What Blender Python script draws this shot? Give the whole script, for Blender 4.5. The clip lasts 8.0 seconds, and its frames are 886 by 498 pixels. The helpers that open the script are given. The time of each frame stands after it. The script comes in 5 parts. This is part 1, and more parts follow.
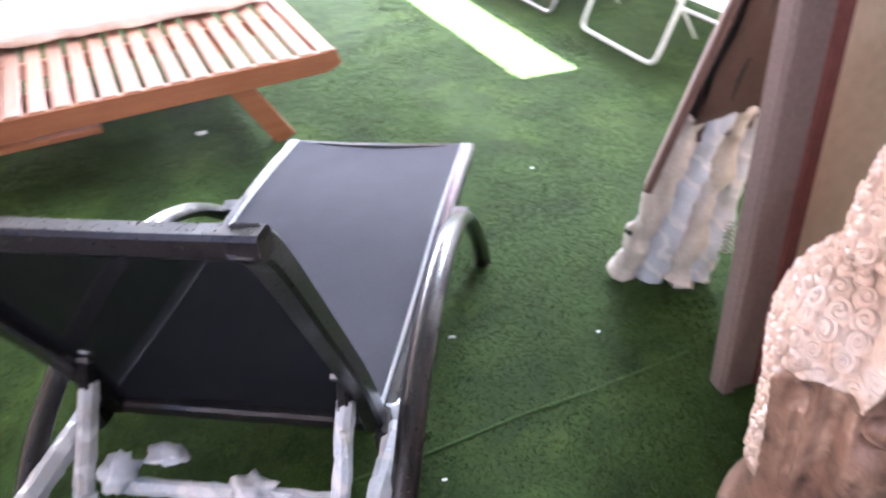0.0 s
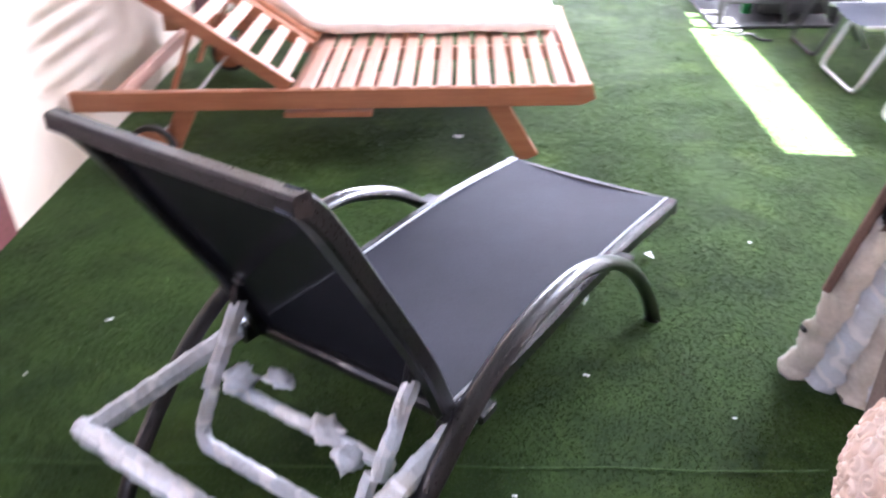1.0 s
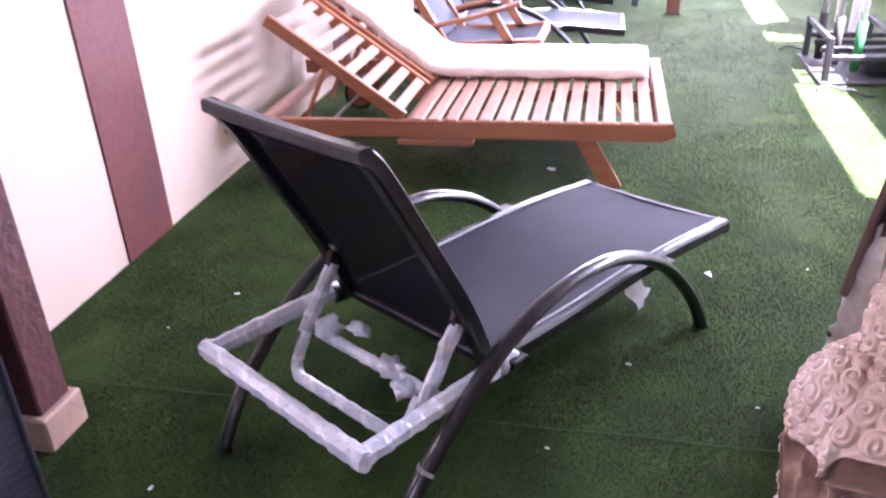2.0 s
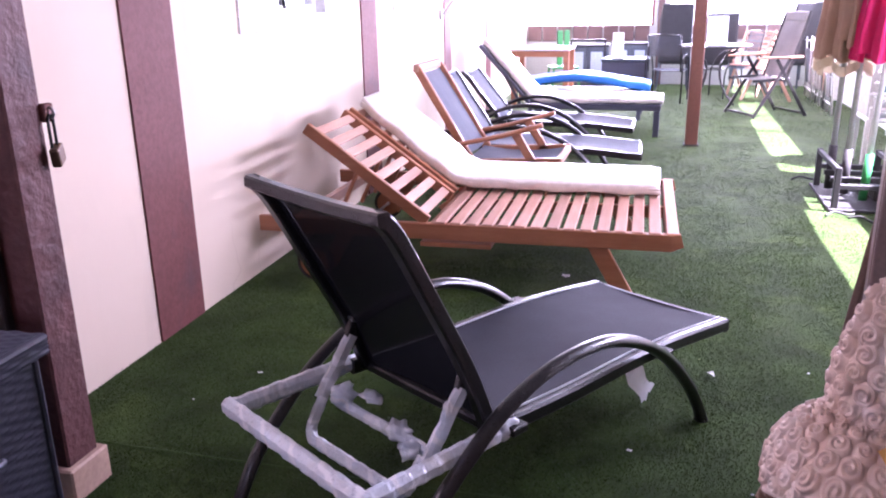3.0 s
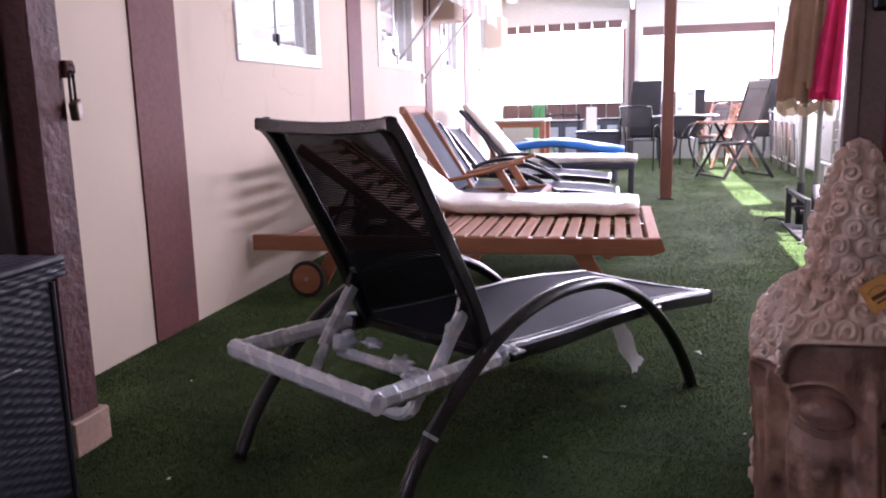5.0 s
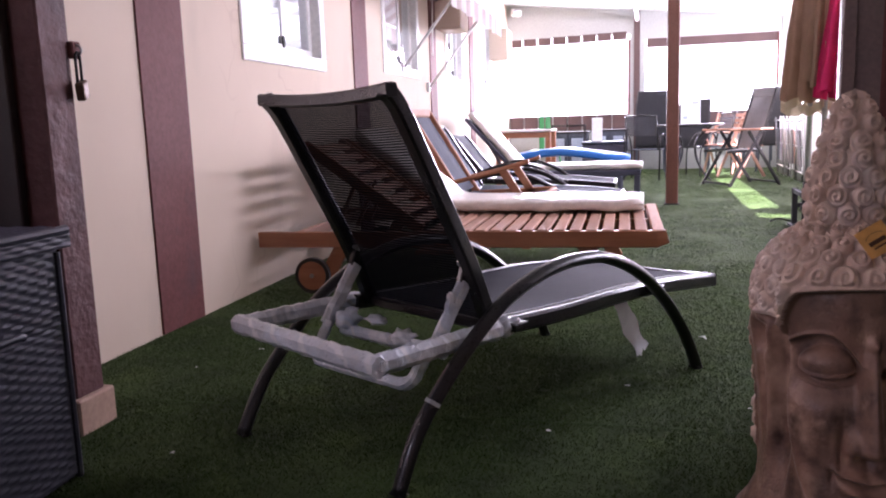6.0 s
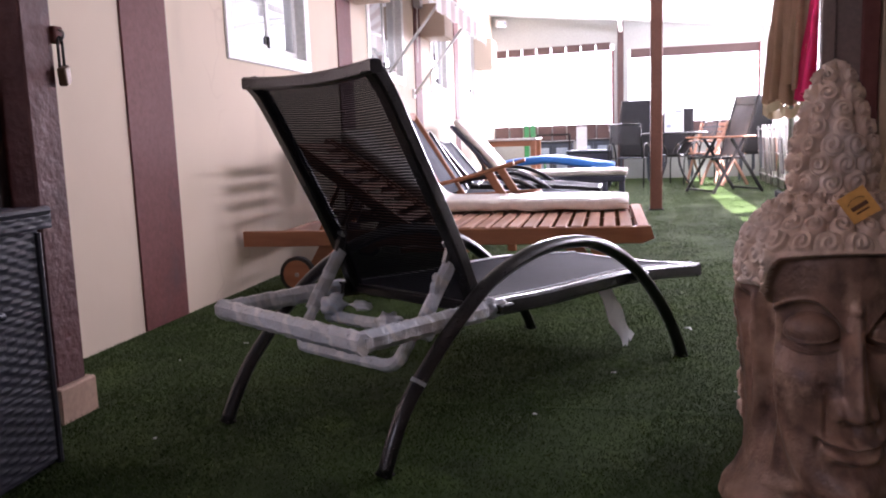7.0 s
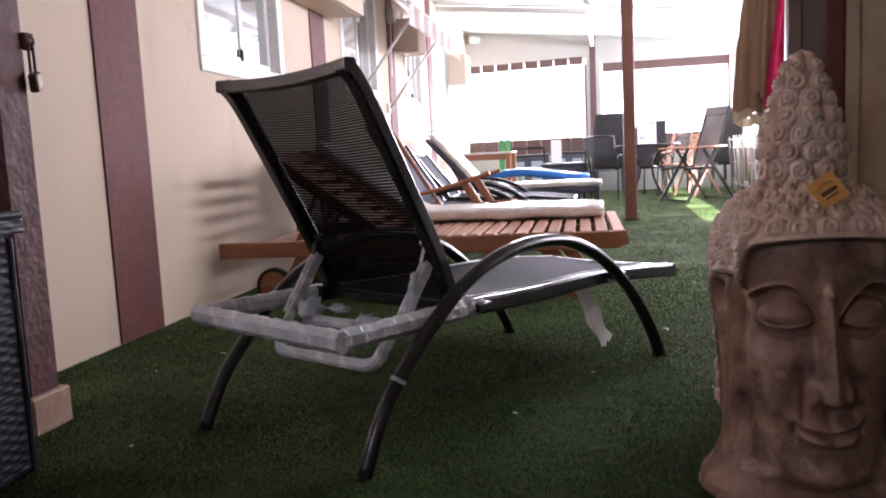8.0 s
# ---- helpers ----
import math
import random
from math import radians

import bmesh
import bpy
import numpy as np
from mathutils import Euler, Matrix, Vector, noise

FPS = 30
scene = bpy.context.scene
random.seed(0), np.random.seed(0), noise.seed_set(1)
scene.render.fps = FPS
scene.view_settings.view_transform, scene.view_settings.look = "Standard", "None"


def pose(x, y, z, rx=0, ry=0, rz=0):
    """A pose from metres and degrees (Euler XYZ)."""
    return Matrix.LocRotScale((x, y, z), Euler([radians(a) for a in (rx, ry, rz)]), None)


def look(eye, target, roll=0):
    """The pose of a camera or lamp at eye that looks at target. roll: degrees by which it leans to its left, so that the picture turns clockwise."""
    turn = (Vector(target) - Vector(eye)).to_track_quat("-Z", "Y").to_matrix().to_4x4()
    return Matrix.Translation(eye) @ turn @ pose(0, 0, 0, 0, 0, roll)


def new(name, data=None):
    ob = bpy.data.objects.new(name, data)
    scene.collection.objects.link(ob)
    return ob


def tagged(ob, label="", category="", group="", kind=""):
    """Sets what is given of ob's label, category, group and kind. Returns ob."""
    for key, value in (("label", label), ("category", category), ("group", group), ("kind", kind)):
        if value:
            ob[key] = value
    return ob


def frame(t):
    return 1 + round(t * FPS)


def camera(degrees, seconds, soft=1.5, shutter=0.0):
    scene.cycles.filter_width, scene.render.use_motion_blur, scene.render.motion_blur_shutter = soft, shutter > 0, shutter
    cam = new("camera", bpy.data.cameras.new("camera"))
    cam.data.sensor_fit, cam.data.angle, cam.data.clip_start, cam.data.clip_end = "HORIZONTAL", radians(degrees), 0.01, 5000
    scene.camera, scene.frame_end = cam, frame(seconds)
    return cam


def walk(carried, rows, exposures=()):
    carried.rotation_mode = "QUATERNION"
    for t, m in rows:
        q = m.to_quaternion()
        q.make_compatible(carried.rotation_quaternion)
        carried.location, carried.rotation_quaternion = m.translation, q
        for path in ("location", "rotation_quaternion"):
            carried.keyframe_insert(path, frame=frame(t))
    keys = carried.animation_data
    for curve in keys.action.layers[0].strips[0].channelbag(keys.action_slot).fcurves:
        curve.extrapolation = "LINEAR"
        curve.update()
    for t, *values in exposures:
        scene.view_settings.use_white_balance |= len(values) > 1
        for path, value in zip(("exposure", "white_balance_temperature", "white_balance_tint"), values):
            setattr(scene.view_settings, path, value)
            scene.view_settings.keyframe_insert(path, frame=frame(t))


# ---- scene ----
cam = camera(58.4, 8.0, soft=2.0, shutter=0.5)
PATH = [
    (0, (0.059, 0.861, 1.436), (0.656, 2.394, 0.299), -3.9),
    (0.2, (0.109, 0.82, 1.433), (0.568, 2.415, 0.317), -3.2),
    (0.5, (0.234, 0.774, 1.461), (0.515, 2.416, 0.353), -1.8),
    (1, (0.378, 0.679, 1.461), (0.272, 2.383, 0.419), -1.5),
    (1.2, (0.465, 0.597, 1.467), (0.237, 2.269, 0.394), -0.2),
    (2.3, (0.625, 0.176, 1.48), (0.151, 1.94, 0.665), -2.3),
    (2.5, (0.65, 0.13, 1.495), (0.16, 1.909, 0.726), -1.2),
    (3, (0.698, 0.056, 1.419), (0.182, 1.892, 0.817), -1.0),
    (3.5, (0.63, -0.029, 1.326), (0.341, 1.869, 0.765), -2.8),
    (4, (0.626, -0.095, 1.216), (0.207, 1.803, 0.744), -1.6),
    (4.5, (0.683, -0.167, 1.106), (0.19, 1.717, 0.65), -1.8),
    (4.7, (0.688, -0.17, 1.068), (0.217, 1.73, 0.656), -1.4),
    (6, (0.714, -0.204, 0.889), (0.219, 1.708, 0.577), -1.9),
    (6.5, (0.719, -0.209, 0.84), (0.253, 1.714, 0.552), -1.6),
    (7, (0.715, -0.212, 0.799), (0.254, 1.714, 0.523), -2.0),
    (7.5, (0.714, -0.214, 0.769), (0.296, 1.726, 0.525), -2.3),
    (8, (0.715, -0.221, 0.75), (0.31, 1.724, 0.516), -2.8),
]
EXPOSURES = [(0, 5.6, 5450, 22), (1, 5.42, 5420, 25), (2.5, 4.8, 5450, 48), (3.5, 4.08, 5500, 48), (4, 3.7, 5620, 41), (4.5, 3.55, 5720, 38), (6.5, 3.5, 5930, 36), (8, 3.45, 6080, 27)]
walk(cam, [(t, look(eye, target, roll)) for t, eye, target, roll in PATH], EXPOSURES)

# ---------------------------------------------------------------- light
world = bpy.data.worlds.new("world")
scene.world = world
world.use_nodes = True
wn = world.node_tree.nodes
sky = wn.new("ShaderNodeTexSky")
sky.sky_type, sky.sun_disc = "NISHITA", False
sky.sun_elevation, sky.sun_rotation = radians(60), radians(96)
world.node_tree.links.new(sky.outputs[0], wn["Background"].inputs[0])
wn["Background"].inputs[1].default_value = 0.015

sun = new("sun", bpy.data.lights.new("sun", "SUN"))
sun.data.energy, sun.data.angle, sun.data.color = 5.0, radians(0.6), (1.0, 0.96, 0.90)
sun.matrix_world = look((0.5 * math.cos(radians(-6)), 0.5 * math.sin(radians(-6)), 0.866), (0, 0, 0))


def opening_light(name, m, sx, sy, watts):
    """An area lamp in an opening: the sky's light, or fill for the room."""
    ob = new(name, bpy.data.lights.new(name, "AREA"))
    ob.data.shape, ob.data.size, ob.data.size_y, ob.data.energy = "RECTANGLE", sx, sy, watts
    ob.matrix_world = m
    return ob


FAR_Y, RIGHT_X, LEFT_X = 14.0, 3.0, -1.376
EAVE_X = LEFT_X - 0.35
WEST = pose(LEFT_X, 3.0, 0, 0, 0, 1.5) @ pose(0, -3.0, 0)  # the house wall stands slightly askew
WEST_FLAT = WEST @ pose(-LEFT_X, 0, 0)
opening_light("sky_light_far", look((-0.61, FAR_Y + 0.10, 1.62), (-0.61, 0, 1.62)), 2.0, 1.30, 19)
opening_light("sky_light_far", look((1.76, FAR_Y + 0.10, 1.66), (1.76, 0, 1.66)), 2.05, 1.30, 21)
opening_light("sky_light_side", look((RIGHT_X + 0.14, 8.4, 2.16), (0, 8.4, 2.16)), 9.2, 0.36, 43)
# fill lamp added in the unseen room to brighten the statue's front
opening_light("fill_light_room", look((-2.2, -2.94, 1.85), (0.9, 1.5, 0.85)), 1.0, 0.8, 1.4)


# ---------------------------------------------------------------- materials
def glow_material(name, colour, strength):
    m = bpy.data.materials.new(name)
    m.use_nodes = True
    nt = m.node_tree
    em = nt.nodes.new("ShaderNodeEmission")
    em.inputs[0].default_value, em.inputs[1].default_value = (*colour, 1), strength
    nt.links.new(em.outputs[0], nt.nodes["Material Output"].inputs[0])
    return m


def ramp_mix(nt, fac, a, b):
    mix = nt.nodes.new("ShaderNodeMix")
    mix.data_type = "RGBA"
    nt.links.new(fac, mix.inputs[0])
    for socket, value in ((mix.inputs[6], a), (mix.inputs[7], b)):
        if isinstance(value, tuple):
            socket.default_value = (*value, 1)
        else:
            nt.links.new(value, socket)
    return mix.outputs[2]


def noise_tex(nt, coord, scale, detail=3.0, stretch=None):
    if stretch:
        mp = nt.nodes.new("ShaderNodeMapping")
        mp.inputs["Scale"].default_value = stretch
        nt.links.new(coord, mp.inputs[0])
        coord = mp.outputs[0]
    n = nt.nodes.new("ShaderNodeTexNoise")
    n.inputs["Scale"].default_value, n.inputs["Detail"].default_value = scale, detail
    nt.links.new(coord, n.inputs["Vector"])
    return n.outputs["Fac"]


def contrast(nt, fac, low, high):
    mr = nt.nodes.new("ShaderNodeMapRange")
    mr.inputs[1].default_value, mr.inputs[2].default_value = low, high
    nt.links.new(fac, mr.inputs[0])
    return mr.outputs[0]


def material(name, a, b, rough=0.6, metal=0.0, coarse=3.0, fine=60.0, bump=0.2, dist=0.002, stain=None,
             stretch=None, coat=0.0, per_piece=0.0, island=0.0):
    """Two colours mixed by coarse noise, with fine grain, relief and optional stains."""
    m = bpy.data.materials.new(name)
    m.use_nodes = True
    nt = m.node_tree
    bsdf = nt.nodes["Principled BSDF"]
    tc = nt.nodes.new("ShaderNodeTexCoord").outputs["Object"]
    big = contrast(nt, noise_tex(nt, tc, coarse, 4.0, stretch), 0.3, 0.7)
    small = noise_tex(nt, tc, fine, 4.0, stretch)
    colour = ramp_mix(nt, big, a, b)
    dark = tuple(c * 0.72 for c in a)
    colour = ramp_mix(nt, contrast(nt, small, 0.35, 0.95), colour, dark)
    if stain:
        colour = ramp_mix(nt, contrast(nt, noise_tex(nt, tc, coarse * 0.6 + 1.3, 6.0), 0.56, 0.72), colour, stain)
    if per_piece or island:
        src = nt.nodes.new("ShaderNodeObjectInfo").outputs["Random"] if per_piece else \
            nt.nodes.new("ShaderNodeNewGeometry").outputs["Random Per Island"]
        hsv = nt.nodes.new("ShaderNodeHueSaturation")
        amount = per_piece or island
        mr = nt.nodes.new("ShaderNodeMapRange")
        mr.inputs[3].default_value, mr.inputs[4].default_value = 1 - amount, 1 + amount
        nt.links.new(src, mr.inputs[0])
        nt.links.new(mr.outputs[0], hsv.inputs["Value"])
        nt.links.new(colour, hsv.inputs["Color"])
        colour = hsv.outputs[0]
    nt.links.new(colour, bsdf.inputs["Base Color"])
    rr = nt.nodes.new("ShaderNodeMapRange")
    rr.inputs[3].default_value, rr.inputs[4].default_value = max(rough - 0.1, 0.02), min(rough + 0.1, 1)
    nt.links.new(small, rr.inputs[0])
    nt.links.new(rr.outputs[0], bsdf.inputs["Roughness"])
    bsdf.inputs["Metallic"].default_value = metal
    bsdf.inputs["Coat Weight"].default_value = coat
    if bump:
        bp = nt.nodes.new("ShaderNodeBump")
        bp.inputs["Strength"].default_value, bp.inputs["Distance"].default_value = bump, dist
        nt.links.new(small, bp.inputs["Height"])
        nt.links.new(bp.outputs[0], bsdf.inputs["Normal"])
    return m


def sheet_material(name, colour, through_part, rough=0.5):
    """A thin sheet that lets diffuse light through."""
    m = material(name, colour, tuple(c * 0.93 for c in colour), rough, coarse=0.9, fine=14, bump=0.1, dist=0.004)
    nt = m.node_tree
    tr = nt.nodes.new("ShaderNodeBsdfTranslucent")
    tr.inputs[0].default_value = (*colour, 1)
    mix = nt.nodes.new("ShaderNodeMixShader")
    mix.inputs[0].default_value = through_part
    nt.links.new(nt.nodes["Principled BSDF"].outputs[0], mix.inputs[1])
    nt.links.new(tr.outputs[0], mix.inputs[2])
    nt.links.new(mix.outputs[0], nt.nodes["Material Output"].inputs[0])
    return m


def woven_material(name, colour, open_part, pitch=0.0052, gloss=0.2):
    """Woven plastic mesh: dense cross threads in rows, with open gaps between the rows."""
    m = material(name, colour, tuple(c * 1.3 for c in colour), 0.75, coarse=8, fine=300, bump=0.3, dist=0.001)
    m.node_tree.nodes["Principled BSDF"].inputs["Specular IOR Level"].default_value = gloss
    nt = m.node_tree
    tc = nt.nodes.new("ShaderNodeTexCoord").outputs["UV"]
    facs = []
    for direction, each, low, high in (("X", pitch * 0.5, 0.1, 0.6), ("Y", pitch, 0.25, 0.95)):
        wv = nt.nodes.new("ShaderNodeTexWave")
        wv.bands_direction = direction
        wv.inputs["Scale"].default_value = 2 * math.pi / (20 * each)
        wv.inputs["Distortion"].default_value = 0.5
        wv.inputs["Detail Scale"].default_value = 0.4
        nt.links.new(tc, wv.inputs["Vector"])
        facs.append(contrast(nt, wv.outputs["Fac"], low, high))
    mul = nt.nodes.new("ShaderNodeMath")
    mul.operation = "MULTIPLY"
    nt.links.new(facs[0], mul.inputs[0])
    nt.links.new(facs[1], mul.inputs[1])
    amount = nt.nodes.new("ShaderNodeMath")
    amount.operation = "MULTIPLY"
    amount.inputs[1].default_value = open_part
    nt.links.new(mul.outputs[0], amount.inputs[0])
    tr = nt.nodes.new("ShaderNodeBsdfTransparent")
    mix = nt.nodes.new("ShaderNodeMixShader")
    nt.links.new(amount.outputs[0], mix.inputs[0])
    nt.links.new(nt.nodes["Principled BSDF"].outputs[0], mix.inputs[1])
    nt.links.new(tr.outputs[0], mix.inputs[2])
    nt.links.new(mix.outputs[0], nt.nodes["Material Output"].inputs[0])
    return m


def wound_material(name, a, b, rough, **kw):
    """Thin plastic film wound slantwise, pale where the turns overlap."""
    m = material(name, a, b, rough, **kw)
    nt = m.node_tree
    bsdf = nt.nodes["Principled BSDF"]
    mp = nt.nodes.new("ShaderNodeMapping")
    mp.inputs["Rotation"].default_value = (0.5, 0.4, 0.9)
    nt.links.new(nt.nodes.new("ShaderNodeTexCoord").outputs["Object"], mp.inputs[0])
    wv = nt.nodes.new("ShaderNodeTexWave")
    wv.inputs["Scale"].default_value, wv.inputs["Distortion"].default_value = 4.2, 7.0
    wv.inputs["Detail Scale"].default_value = 2.0
    nt.links.new(mp.outputs[0], wv.inputs["Vector"])
    old = bsdf.inputs["Base Color"].links[0].from_socket
    nt.links.new(ramp_mix(nt, contrast(nt, wv.outputs["Fac"], 0.72, 0.95), old, (0.76, 0.76, 0.79)), bsdf.inputs["Base Color"])
    return m


def glass_material(name):
    m = bpy.data.materials.new(name)
    m.use_nodes = True
    b = m.node_tree.nodes["Principled BSDF"]
    b.inputs["Base Color"].default_value = (0.72, 0.76, 0.78, 1)
    b.inputs["Roughness"].default_value, b.inputs["Metallic"].default_value = 0.04, 0.85
    return m


def plaster_material(name, a, b, line):
    """Trowelled render: broad soft clouds, shallow trowel marks and a few hairline cracks."""
    m = bpy.data.materials.new(name)
    m.use_nodes = True
    nt = m.node_tree
    bsdf = nt.nodes["Principled BSDF"]
    tc = nt.nodes.new("ShaderNodeTexCoord").outputs["Object"]
    colour = ramp_mix(nt, contrast(nt, noise_tex(nt, tc, 1.1, 4.0), 0.3, 0.7), a, b)
    scuff = noise_tex(nt, tc, 3.0, 5.0, (1, 1, 0.35))
    colour = ramp_mix(nt, contrast(nt, scuff, 0.60, 0.86), colour, tuple(c * 0.86 for c in b))
    warp = nt.nodes.new("ShaderNodeVectorMath")
    warp.operation = "MULTIPLY_ADD"
    cloud = nt.nodes.new("ShaderNodeTexNoise")
    cloud.inputs["Scale"].default_value = 2.2
    nt.links.new(tc, cloud.inputs["Vector"])
    nt.links.new(cloud.outputs["Color"], warp.inputs[0])
    warp.inputs[1].default_value = (0.5, 0.5, 0.5)
    squash = nt.nodes.new("ShaderNodeMapping")
    squash.inputs["Scale"].default_value = (1, 1, 0.4)
    nt.links.new(tc, squash.inputs[0])
    nt.links.new(squash.outputs[0], warp.inputs[2])
    cell = nt.nodes.new("ShaderNodeTexVoronoi")
    cell.feature = "DISTANCE_TO_EDGE"
    cell.inputs["Scale"].default_value = 1.15
    nt.links.new(warp.outputs[0], cell.inputs["Vector"])
    near = nt.nodes.new("ShaderNodeMapRange")
    near.inputs[1].default_value, near.inputs[2].default_value = 0.0, 0.007
    near.inputs[3].default_value, near.inputs[4].default_value = 0.55, 0.0
    nt.links.new(cell.outputs["Distance"], near.inputs[0])
    some = nt.nodes.new("ShaderNodeMath")
    some.operation = "MULTIPLY"
    nt.links.new(near.outputs[0], some.inputs[0])
    nt.links.new(contrast(nt, noise_tex(nt, tc, 1.7, 2.0), 0.45, 0.6), some.inputs[1])
    nt.links.new(ramp_mix(nt, some.outputs[0], colour, line), bsdf.inputs["Base Color"])
    bsdf.inputs["Roughness"].default_value = 0.85
    bp = nt.nodes.new("ShaderNodeBump")
    bp.inputs["Strength"].default_value, bp.inputs["Distance"].default_value = 0.16, 0.006
    nt.links.new(noise_tex(nt, tc, 9, 5.0, (1, 1, 0.6)), bp.inputs["Height"])
    nt.links.new(bp.outputs[0], bsdf.inputs["Normal"])
    return m


TURF = material("turf", (0.012, 0.028, 0.004), (0.044, 0.084, 0.015), 0.8, coarse=4, fine=120, bump=0.2, dist=0.004,
                stain=(0.050, 0.086, 0.014))
BLADE = material("turf_blade", (0.009, 0.022, 0.003), (0.046, 0.088, 0.018), 0.50, coarse=5, fine=12, bump=0, island=0.06)
for turf_like in (TURF, BLADE):
    turf_like.node_tree.nodes["Principled BSDF"].inputs["Specular IOR Level"].default_value = 0.13
    turf_like.node_tree.nodes["Principled BSDF"].inputs["Sheen Weight"].default_value = 0.16
    turf_like.node_tree.nodes["Principled BSDF"].inputs["Sheen Roughness"].default_value = 0.35
    turf_like.node_tree.nodes["Principled BSDF"].inputs["Sheen Tint"].default_value = (0.86, 1.0, 0.58, 1)
leaf = BLADE.node_tree
thin = leaf.nodes.new("ShaderNodeBsdfTranslucent")
thin.inputs[0].default_value = (0.15, 0.22, 0.055, 1)
both = leaf.nodes.new("ShaderNodeMixShader")
both.inputs[0].default_value = 0.09
leaf.links.new(leaf.nodes["Principled BSDF"].outputs[0], both.inputs[1])
leaf.links.new(thin.outputs[0], both.inputs[2])
leaf.links.new(both.outputs[0], leaf.nodes["Material Output"].inputs[0])
SEAM = material("turf_seam", (0.028, 0.065, 0.006), (0.04, 0.085, 0.010), 0.9, fine=120, bump=0.6, dist=0.006)
PLASTER = plaster_material("cream_plaster", (0.63, 0.52, 0.405), (0.585, 0.475, 0.365), (0.48, 0.37, 0.28))
BROWN = material("brown_paint", (0.132, 0.037, 0.031), (0.155, 0.048, 0.040), 0.72, coarse=2.5, fine=45, bump=0.3, dist=0.004,
                 stain=(0.085, 0.04, 0.04))
ROUGHBROWN = material("rough_brown_paint", (0.095, 0.031, 0.027), (0.120, 0.041, 0.035), 0.62, coarse=4, fine=26, bump=0.75, dist=0.012,
                     stain=(0.065, 0.026, 0.024))
TILE = material("skirting_tile", (0.52, 0.34, 0.25), (0.58, 0.4, 0.3), 0.4, coarse=6, fine=50, bump=0.1)
ROOMPAINT = material("room_paint", (0.70, 0.62, 0.56), (0.66, 0.58, 0.52), 0.9, coarse=1, fine=50)
CANOPY = sheet_material("canopy_sheet", (0.40, 0.415, 0.385), 0.0125)
# white greyed down in colour to hold the backlit end wall dark enough
GREYEDWHITE = material("greyed_white_paint", (0.44, 0.45, 0.42), (0.39, 0.40, 0.375), 0.6, coarse=2, fine=40, bump=0.1)
PVC = sheet_material("white_sheet", (0.82, 0.82, 0.80), 0.25)
WHITE = material("white_paint", (0.8, 0.79, 0.76), (0.74, 0.73, 0.70), 0.45, coarse=2, fine=40, bump=0.1)
POLEPAINT = material("red_brown_paint", (0.15, 0.055, 0.033), (0.175, 0.07, 0.042), 0.5, coarse=3, fine=60, bump=0.2)
BLACKWEAVE = material("black_weave", (0.016, 0.016, 0.019), (0.025, 0.025, 0.028), 0.5, coarse=9, fine=150, bump=0.4)
BROWNFLAP = material("brown_canvas", (0.10, 0.06, 0.055), (0.13, 0.08, 0.07), 0.85, fine=200, bump=0.3)
BLACKMETAL = material("black_enamel", (0.014, 0.012, 0.013), (0.021, 0.018, 0.019), 0.30, 0.25, coarse=7, fine=220, bump=0.06, coat=0.25)
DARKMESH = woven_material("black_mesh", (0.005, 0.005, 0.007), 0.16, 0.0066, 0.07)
GREYMESH = woven_material("grey_mesh", (0.075, 0.08, 0.10), 0.12)
OPENMESH = woven_material("open_grey_weave", (0.10, 0.10, 0.11), 0.75, 0.03)
LIGHTMESH = woven_material("pale_grey_mesh", (0.27, 0.25, 0.25), 0.08)
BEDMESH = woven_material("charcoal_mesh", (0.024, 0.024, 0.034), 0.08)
WRAP = wound_material("wrapping_film", (0.68, 0.74, 0.84), (0.54, 0.53, 0.54), 0.30, coarse=9, fine=90, bump=0.7, dist=0.004, coat=0.2,
                stain=(0.5, 0.47, 0.45))
FILM = sheet_material("plastic_film", (0.8, 0.82, 0.85), 0.5, 0.3)
TEAK = material("teak", (0.40, 0.165, 0.080), (0.31, 0.115, 0.054), 0.5, coarse=4, fine=45, bump=0.25, dist=0.001,
                stretch=(1, 9, 9), per_piece=0.12, coat=0.15)
TEAKY = material("teak_slat", (0.54, 0.31, 0.225), (0.44, 0.23, 0.155), 0.64, coarse=4, fine=45, bump=0.25, dist=0.001,
                 stretch=(9, 1, 9), per_piece=0.16)
CUSHION = material("cream_cushion", (0.80, 0.74, 0.68), (0.75, 0.68, 0.62), 0.5, coarse=9, fine=35, bump=0.5, dist=0.006, coat=0.35)
RUBBER = material("rubber", (0.02, 0.018, 0.017), (0.03, 0.027, 0.025), 0.7, fine=90)
STONE = material("carved_stone", (0.40, 0.24, 0.17), (0.070, 0.038, 0.030), 0.36, coarse=13, fine=42, bump=0.28, dist=0.004,
                 stain=(0.56, 0.38, 0.28), coat=0.03)
# hair stone: dusty, and lightened further in place of light from above
LITDUSTYSTONE = material("lit_dusty_stone", (0.78, 0.60, 0.49), (0.54, 0.38, 0.29), 0.38, coarse=9, fine=60, bump=0.5, dist=0.003,
                      stain=(0.76, 0.67, 0.62), coat=0.1)
RATTAN = material("dark_rattan", (0.052, 0.054, 0.082), (0.075, 0.076, 0.108), 0.42, coarse=14, fine=150, bump=0.2, stretch=(2, 2, 9))
STEEL = material("galvanised_steel", (0.45, 0.44, 0.43), (0.36, 0.35, 0.34), 0.35, 0.9, fine=60, bump=0.1)
BRASS = material("worn_brass", (0.13, 0.07, 0.035), (0.085, 0.045, 0.025), 0.45, 0.5, fine=90)
CARD = material("orange_card", (0.80, 0.43, 0.11), (0.76, 0.40, 0.10), 0.6, fine=60, bump=0.05)
INK = material("dark_ink", (0.12, 0.05, 0.02), (0.14, 0.06, 0.02), 0.7, fine=60, bump=0)
